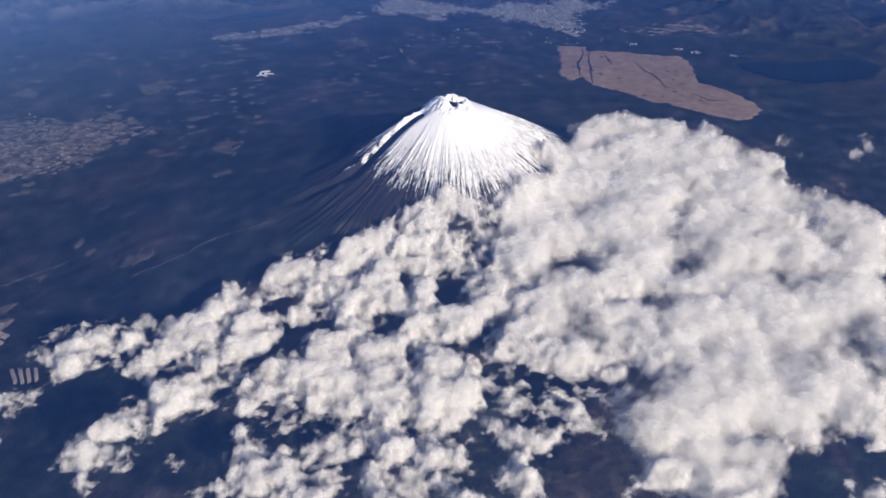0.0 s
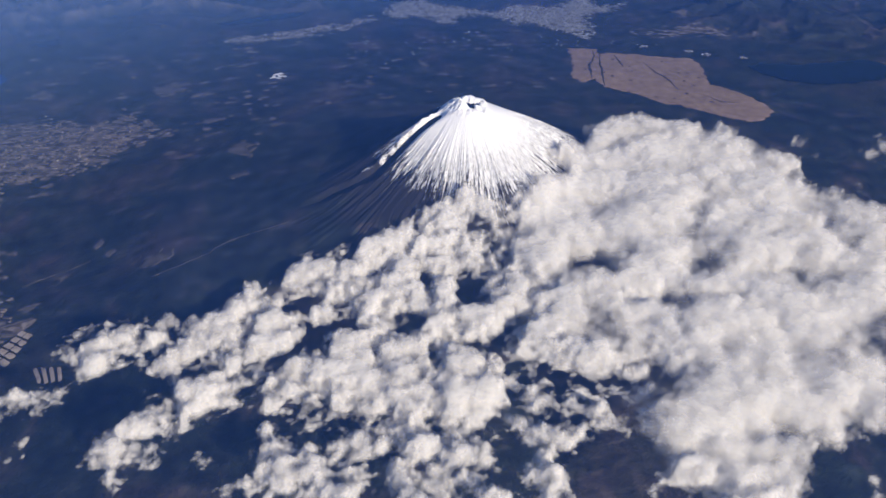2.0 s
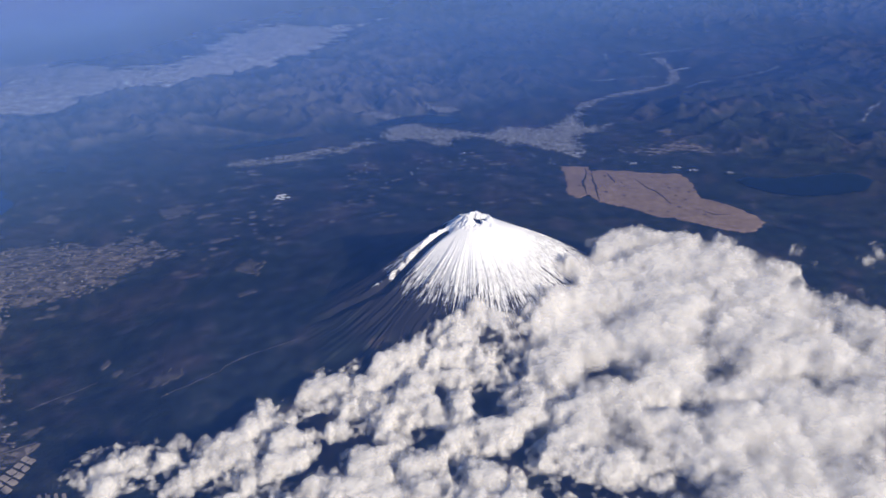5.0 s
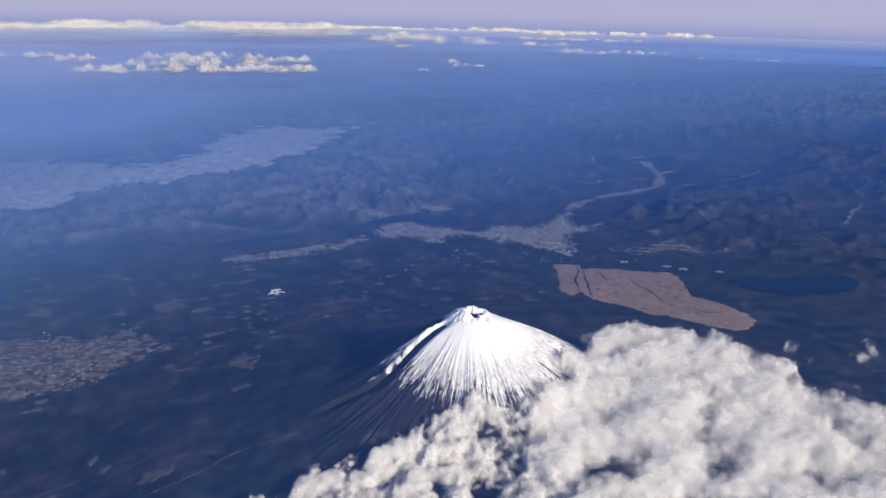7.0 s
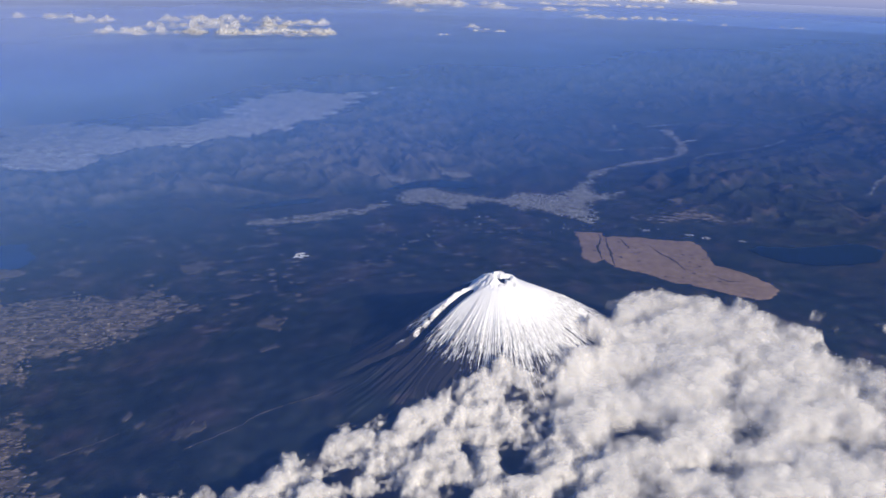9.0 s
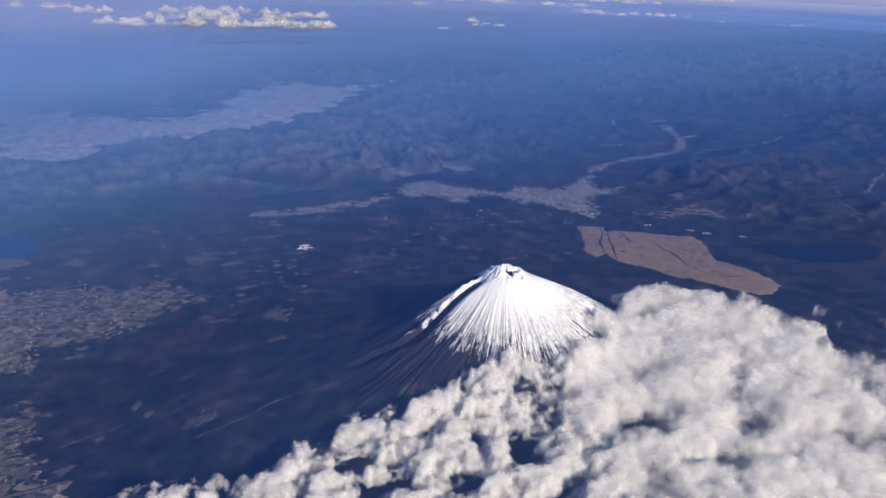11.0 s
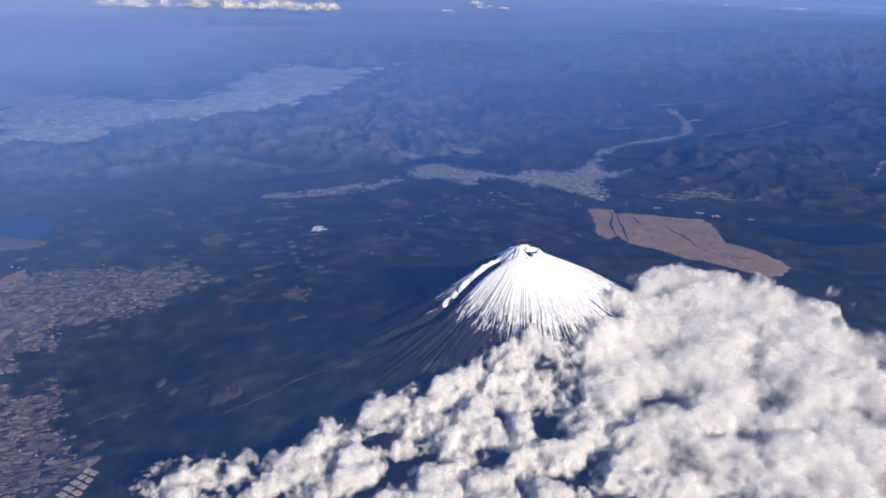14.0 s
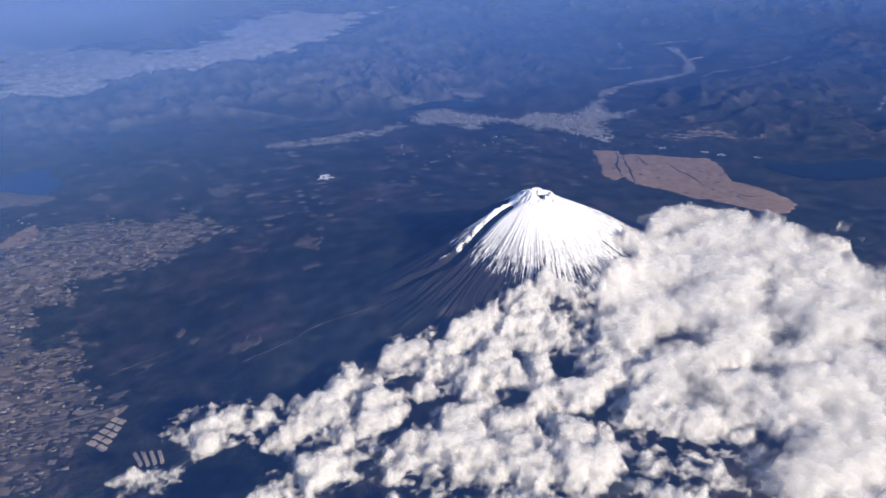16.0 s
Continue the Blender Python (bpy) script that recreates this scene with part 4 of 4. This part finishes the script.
NEAR = (
    ("cloud", "small white fair-weather cloud drifting over the plain",
     [(-137, -64, 11.2, 8.9), (-128, -63, 7.7, 6.8), (-119, -71, 7.1, 5.4), (-136, -75, 6.7, 5.2)]),
    ("cloud", "small ragged white cloud over fields",
     [(-154, -85, 8.2, 4.7), (-147, -85, 3.6, 2.4)]),
    ("cloud", "small wispy white cloud over the plain",
     [(-154, -105, 2, 4.4)]),
    ("cloud", "thin wispy strip of white cloud",
     [(-103, -124, 5.5, 2.2), (-98, -123, 3.7, 2.3)]),
    ("cloud_bank", "long arm of broken white cumulus reaching over the plain",
     [(-126, -123, 2.5, 5.2), (-125, -114, 8.3, 5.5), (-118, -108, 7.4, 6.2), (-110, -99, 9.9, 8.6), (-101, -99, 8.9, 9.6), (-95, -92, 5.6, 7.3),
      (-110, -80, 9.1, 6.7), (-102, -69, 9.1, 8.4), (-100, -81, 9, 8.8), (-95, -75, 5.9, 9.3), (-116, -62, 2.7, 2.3), (-88, -62, 7.7, 10.8),
      (-81, -77, 7.7, 11), (-85, -86, 7.1, 11.2), (-90, -94, 5.2, 6.7), (-74, -56, 5.9, 6.4)]),
    ("cloud_bank", "broken white cumulus bank lying against the volcano's foot",
     [(-65, -52, 10, 10.6), (-53, -57, 9.9, 8.4), (-60, -64, 8.9, 6.8), (-45, -51, 10, 9), (-36, -47, 9.3, 6.8), (-26, -44, 7.3, 5.9), (-19, -48, 5.2, 4.5),
      (-48, -65, 8.8, 8.6), (-39, -65, 9.6, 10.1), (-31, -56, 7.8, 7.6), (-23, -55, 6.7, 7.7), (-22, -66, 6.9, 10.5), (-65, -76, 7, 5.6),
      (-51, -80, 10.9, 8.5), (-36, -79, 11.3, 11.5), (-27, -79, 7.7, 13.4)]),
    ("cloud_bank", "billowing white cumulus bank",
     [(-61, -100, 13.9, 13.1), (-71, -100, 10.2, 9.6), (-51, -106, 11.9, 13.6), (-62, -114, 13.2, 8.7), (-78, -107, 7.9, 6.7), (-85, -111, 5.8, 4.3),
      (-51, -123, 9.6, 7.1), (-37, -103, 10.4, 14.2), (-36, -118, 8.2, 13.2), (-44, -118, 7.9, 8.7), (-30, -113, 8.1, 13.5), (-25, -124, 6.2, 10.7),
      (-34, -130, 9, 11.7)]),
    ("cloud_bank", "broken white cumulus bank with dark gaps",
     [(-74, -137, 12.3, 7.2), (-66, -132, 6.3, 4.6), (-91, -137, 5.8, 3.8), (-84, -138, 7.3, 5.2), (-58, -137, 8.8, 4.4), (-55, -147, 5.9, 5.8),
      (-45, -139, 9, 5.5), (-44, -147, 5.9, 7.4), (-49, -132, 7.5, 4.3), (-38, -143, 6, 9.1), (-34, -150, 4.4, 5.5), (-21, -151, 4.4, 8.4),
      (-21, -161, 4.8, 5.2), (-23, -140, 4.4, 4.2), (-72, -147, 8.4, 5), (-51, -155, 8.1, 4), (-34, -160, 5.3, 4)]),
    ("cloud_bank", "wide rolling white cloud deck heaped against the volcano",
     [(61, -3, 12, 15), (73, -2, 11.9, 14.1), (85, -13, 13.7, 13.4), (93, -25, 11.1, 11), (103, -18, 3.5, 14.4), (101, -38, 12.7, 14.7),
      (108, -46, 8, 9.2), (59, -27, 26.7, 26.1), (79, -45, 26.5, 28.3), (94, -62, 17.6, 18.8), (42, -27, 12, 17), (27, -52, 20.4, 20.8),
      (48, -62, 23.3, 21.2), (69, -75, 24.2, 20.2), (91, -81, 13, 13.4), (105, -75, 9.2, 9.9), (110, -84, 11, 11.4), (115, -94, 10.6, 12.8),
      (-7, -45, 12.5, 8.1), (-16, -57, 11.7, 9.6), (-5, -59, 10.2, 14.8)]),
    ("cloud_bank", "soft white cloud deck with grey thin patches",
     [(-20, -96, 10.6, 11), (-8, -86, 11, 13.1), (6, -72, 11.6, 14.6), (17, -57, 12.2, 15.6), (14, -51, 9, 8), (101, -105, 17.2, 17.5),
      (82, -104, 17.3, 17.2), (62, -100, 21, 17.2), (41, -92, 21.6, 17.6), (23, -82, 18.7, 18.4), (8, -103, 17.4, 15.6), (-5, -110, 10.1, 11.8),
      (4, -123, 12.7, 6.8), (22, -119, 19.5, 14.3), (42, -126, 20.5, 18.7)]),
    ("cloud_bank", "thick white cloud deck breaking up over dark land",
     [(63, -128, 18.8, 19), (83, -130, 15.7, 19.2), (67, -153, 14.3, 16.7), (48, -151, 17.2, 15.7), (29, -149, 17.3, 15.4), (16, -153, 9.6, 12.1),
      (24, -167, 11.9, 9.9), (35, -172, 7.8, 9.6), (53, -162, 13.8, 6.6), (66, -164, 6.9, 7.3), (9, -167, 5.4, 4.8), (-7, -146, 2.8, 2.6),
      (-10, -137, 2.4, 2.2), (6, -146, 4.5, 3.5), (0, -140, 2.9, 1.8), (52, -183, 4.4, 2.7), (24, -179, 11.1, 4.4), (92, -141, 8.6, 26.8)]),
    ("cloud", "small torn scrap of white cloud",
     [(128, -35, 4.1, 4), (117, -43, 1.8, 2.6), (128, -47, 2.6, 3)]),
    ("cloud", "small torn scrap of white cloud",
     [(145, -53, 7, 7.6), (154, -48, 5.1, 7.8)]),
    ("cloud", "small torn scrap of white cloud",
     [(124, -71, 5.2, 4.4)]),
)
# holes through which the dark land shows, and places where the deck is thin
GAPS = [(-71, -67, 5, 5.3), (-62, -82, 6.5, 3.5), (-43, -97, 3.4, 3.3), (-74, -124, 12.3, 4.4), (-93, -119, 9.4, 9.6), (-41, -129, 3.6, 3.4), (-62, -148, 3.6, 2.7), (-62, -141, 2.6, 2.1), (-28, -152, 3, 7.9), (-16, -119, 3.2, 3.9), (-13, -129, 8.5, 5.1), (4, -135, 11, 4.6), (-4, -158, 11.3, 11.2), (7, -158, 4, 6.6), (49, -174, 10.6, 3), (51, -179, 6.6, 5.3), (-89, -106, 4.7, 4.9)]
THIN = [(15, -117, 6.7, 8.1), (25, -83, 9.3, 9.2), (37, -112, 6.8, 10.8), (78, -149, 5.1, 8.8), (58, -96, 10.6, 5.2), (36, -84, 5.4, 6.7), (90, -91, 8.7, 5),
      (83, -114, 9.7, 6), (66, -108, 9.9, 6), (22, -140, 8.7, 8.1), (62, -145, 10, 8.4), (-5, -52, 10, 11.3), (-6, -41, 8.1, 5.1), (37, -160, 6.7, 2.9)]
gx, gy = np.meshgrid(np.arange(-168, 182, 0.75), np.arange(-196, 44, 0.75))
F, owner, wx, wy = cloud_field(gx, gy, [n[2] for n in NEAR], 3, 1.0, 1.02)
hole = smooth(np.log(heap_of(GAPS, wx, wy, 1.15, 5.0) + 1e-12) / 5 + 0.1)
veil = smooth(np.log(heap_of(THIN, wx, wy, 1.3, 9.0) + 1e-12) / 5 + 0.1)
east = smooth((gx + 12) / 26)
scrap = owner >= len(NEAR) - 3
shape = 0.10 + 0.85 * F - 0.45 * smooth((-0.12 - F) / 0.5)
rim_zone = smooth((0.75 - shape) / 0.6)
rough = mixing(1.15, mixing(0.5, 1.5, rim_zone), east)
tears = rough * (0.85 * fbm(wx / 11, wy / 11, 7, 3, 0.62) + 0.4 * (puffs(wx / 6.5, wy / 6.5, 12) - 0.62))
# East term thins the deck; its greying also stands in for broad soft shade.
thinner = mixing(0.45, 0.72, east) * veil + 0.85 * east * smooth((gnoise(gx / 24, gy / 18, 6) + 0.5 * gnoise(gx / 8, gy / 8, 7) + 0.22) / 0.8)
full = 1.15 * (shape + mixing(tears, 0.5 * tears, east)) + mixing(0.0, 0.20, east) - 0.78 * hole
F = 1.15 * (shape + tears) + mixing(0.0, 0.32, east) - 0.78 * hole - thinner
rng = np.random.default_rng(52)
bits = [(rng.uniform(-18, 14), rng.uniform(-150, -124), rng.uniform(1.2, 3.6), rng.uniform(1.0, 3.0)) for k in range(40)] + [(rng.uniform(-96, -50), rng.uniform(-128, -112), rng.uniform(1.0, 3.0), rng.uniform(0.8, 2.2)) for k in range(16)]
F = np.maximum(F, 0.9 * (np.log(heap_of(bits, wx, wy, 1.2, 4.5) + 1e-12) / 5) + 0.05 + 0.9 * tears)
F = F - np.isin(owner, (1, 2, 3)) * 0.3 - rim_zone * (0.2 * east * smooth((gy + 75) / 40) + 0.35 * smooth((gx - 72) / 25) * smooth((gy + 105) / 30)) - scrap * 0.8
body = smooth(mixing(F, full, east) / 1.2)
height = 0.3 + body * (2.0 + east * 3.0 * puffs(wx / 27, wy / 27, 15) + mixing(0.10 * heaped(wx, wy, 9, 1.0), 0.06 * heaped(wx, wy, 9, 1.0, 3), east))
height = height * np.where(scrap, 0.5, 1.0)
base = cloud_level(gx, gy) - sag(gx, gy)
faces_owner = owner.ravel()[grid_faces(*gx.shape)[:, 0]]
for k, (name, label, blobs) in enumerate(NEAR):
    cloud_body(name, gx, gy, base, height, F, faces_owner == k, label, "clouds below the volcano", mixing(1.0, mixing(0.78, 1.0, rim_zone), east))


def far_cloud(blobs, level, thick, seed):
    step = max(1.6, max(blobs[0][2:]) / 9)
    reach = max(max(b[2:]) for b in blobs) * 1.3 + 3
    gx, gy = np.meshgrid(np.arange(min(b[0] for b in blobs) - reach, max(b[0] for b in blobs) + reach, step), np.arange(min(b[1] for b in blobs) - reach, max(b[1] for b in blobs) + reach, step))
    scale = step / 0.9
    F, owner, wx, wy = cloud_field(gx, gy, [blobs], seed, scale)
    F = F + 0.9 * fbm(wx / (9 * scale), wy / (9 * scale), 5, seed, 0.55) + 0.5 * (puffs(wx / (6 * scale), wy / (6 * scale), seed) - 0.7) - 0.15
    height = 0.2 + smooth(F / 1.1) * (0.35 * thick + 0.65 * thick * heaped(wx, wy, seed, scale) / (26 * scale))
    cloud_body("cloud", gx, gy, level - sag(gx, gy), height, F, np.ones(len(grid_faces(*gx.shape)), bool), "distant row of small white cumulus near the horizon", "distant clouds")


# distant cumulus rows towards the horizon: x, y, half length, half depth, puffs, their size, height, thickness
ROWS_FAR = ((-190, 930, 95, 30, 26, 13, 92, 9), (-60, 915, 100, 25, 28, 13, 92, 9), (20, 940, 30, 14, 5, 12, 92, 5), (-130, 1060, 110, 45, 34, 14, 92, 10), (-110, 1230, 120, 60, 26, 16, 92, 9),
            (-10, 1130, 60, 40, 14, 14, 92, 8), (-420, 1240, 40, 50, 7, 16, 92, 8), (-320, 1180, 30, 50, 8, 15, 92, 9), (170, 2350, 190, 200, 16, 48, 100, 20), (430, 1950, 150, 200, 16, 38, 98, 18))
MORE_FAR = ((330, 1600, 20, 20, 3, 14, 95, 7), (715, 1750, 130, 60, 9, 20, 96, 9), (705, 1420, 50, 50, 7, 16, 94, 10), (733, 1375, 22, 18, 3, 11, 93, 6), (818, 1400, 28, 30, 5, 12, 93, 8), (888, 1390, 26, 16, 3, 10, 93, 5))
LONE_FAR = ((894, 1238, 8, 10, 2, 8, 92, 5), (1032, 1188, 20, 14, 4, 8, 92, 5), (963, 1180, 8, 8, 2, 6, 92, 3), (668, 909, 8, 8, 2, 5, 90, 3), (312, 1020, 28, 30, 5, 9, 92, 4), (212, 928, 9, 12, 3, 7, 91, 4), (306, 1100, 9, 20, 3, 10, 92, 8))
# the bank along the end of sight
BANK_FAR = ((-900, 2500, 550, 220, 60, 95, 104, 14), (-350, 2600, 650, 240, 80, 95, 104, 15), (-300, 2900, 650, 120, 40, 90, 112, 22), (200, 2850, 420, 160, 44, 80, 108, 16), (720, 2700, 380, 140, 26, 55, 112, 14),
            (1250, 2400, 380, 110, 14, 55, 108, 16), (900, 2050, 280, 90, 12, 24, 100, 8))
rng = np.random.default_rng(31)
for x, y, half, deep, many, size, level, thick in ROWS_FAR + MORE_FAR + LONE_FAR + BANK_FAR:
    blobs = [(x + half * rng.uniform(-1, 1), y + deep * rng.uniform(-1, 1), size * rng.uniform(0.6, 1.5), size * rng.uniform(0.5, 1.1)) for k in range(many)]
    far_cloud(blobs, level, thick, int(x + y) % 97)

# ---- translucent sheets that stand in for haze over the land ----
for height, mat, depths in ((114.0, UPPER_SHEET, ((300, 0.0), (650, 0.10), (1100, 0.20), (2000, 0.34), (3400, 0.46))),
                            (86.0, BLUE_SHEET, ((-300, 0.086), (-140, 0.093), (-50, 0.113), (0, 0.148), (100, 0.232), (300, 0.30), (900, 0.33), (2500, 0.34))),
                            (70.0, WHITE_SHEET, ((430, 0.0), (850, 0.10), (1500, 0.24), (2600, 0.36), (4500, 0.5))),
                            (62.0, PALE_SHEET, ((120, 0.0), (300, 0.11), (500, 0.28), (900, 0.44), (1500, 0.50), (2600, 0.64), (4500, 0.75)))):
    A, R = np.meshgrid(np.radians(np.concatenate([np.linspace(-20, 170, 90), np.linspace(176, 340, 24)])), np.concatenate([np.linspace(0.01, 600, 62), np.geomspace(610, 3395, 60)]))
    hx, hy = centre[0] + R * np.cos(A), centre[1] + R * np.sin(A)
    # Opacity grows north and west, tuned to the view's paler left and distance.
    thick = np.interp(hy - (0.12 if mat is BLUE_SHEET else 0.45) * hx - (0.0 if mat is BLUE_SHEET else 0.62) * np.minimum(hx, 0), [d[0] for d in depths], [d[1] for d in depths])
    if mat is not BLUE_SHEET:
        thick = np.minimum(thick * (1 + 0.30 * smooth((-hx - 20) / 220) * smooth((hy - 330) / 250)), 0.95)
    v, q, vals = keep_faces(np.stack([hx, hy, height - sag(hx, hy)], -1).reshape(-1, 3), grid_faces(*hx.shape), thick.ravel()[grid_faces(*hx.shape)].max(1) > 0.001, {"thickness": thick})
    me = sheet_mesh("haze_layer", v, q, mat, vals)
    tagged(new("haze_layer", me), "translucent blue sheet standing in for haze over the land", "haze", kind="structure")

# Added emissive ring behind the far land; its haze is only painted colour.
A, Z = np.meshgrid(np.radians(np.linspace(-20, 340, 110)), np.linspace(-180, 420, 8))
me = sheet_mesh("backdrop", np.stack([centre[0] + 3400 * np.cos(A), centre[1] + 3400 * np.sin(A), Z], -1).reshape(-1, 3), grid_faces(*A.shape), GLOWING_BACKDROP)
tagged(new("backdrop", me), "glowing backdrop painted as pale milky air above the far horizon", "sky", kind="structure")
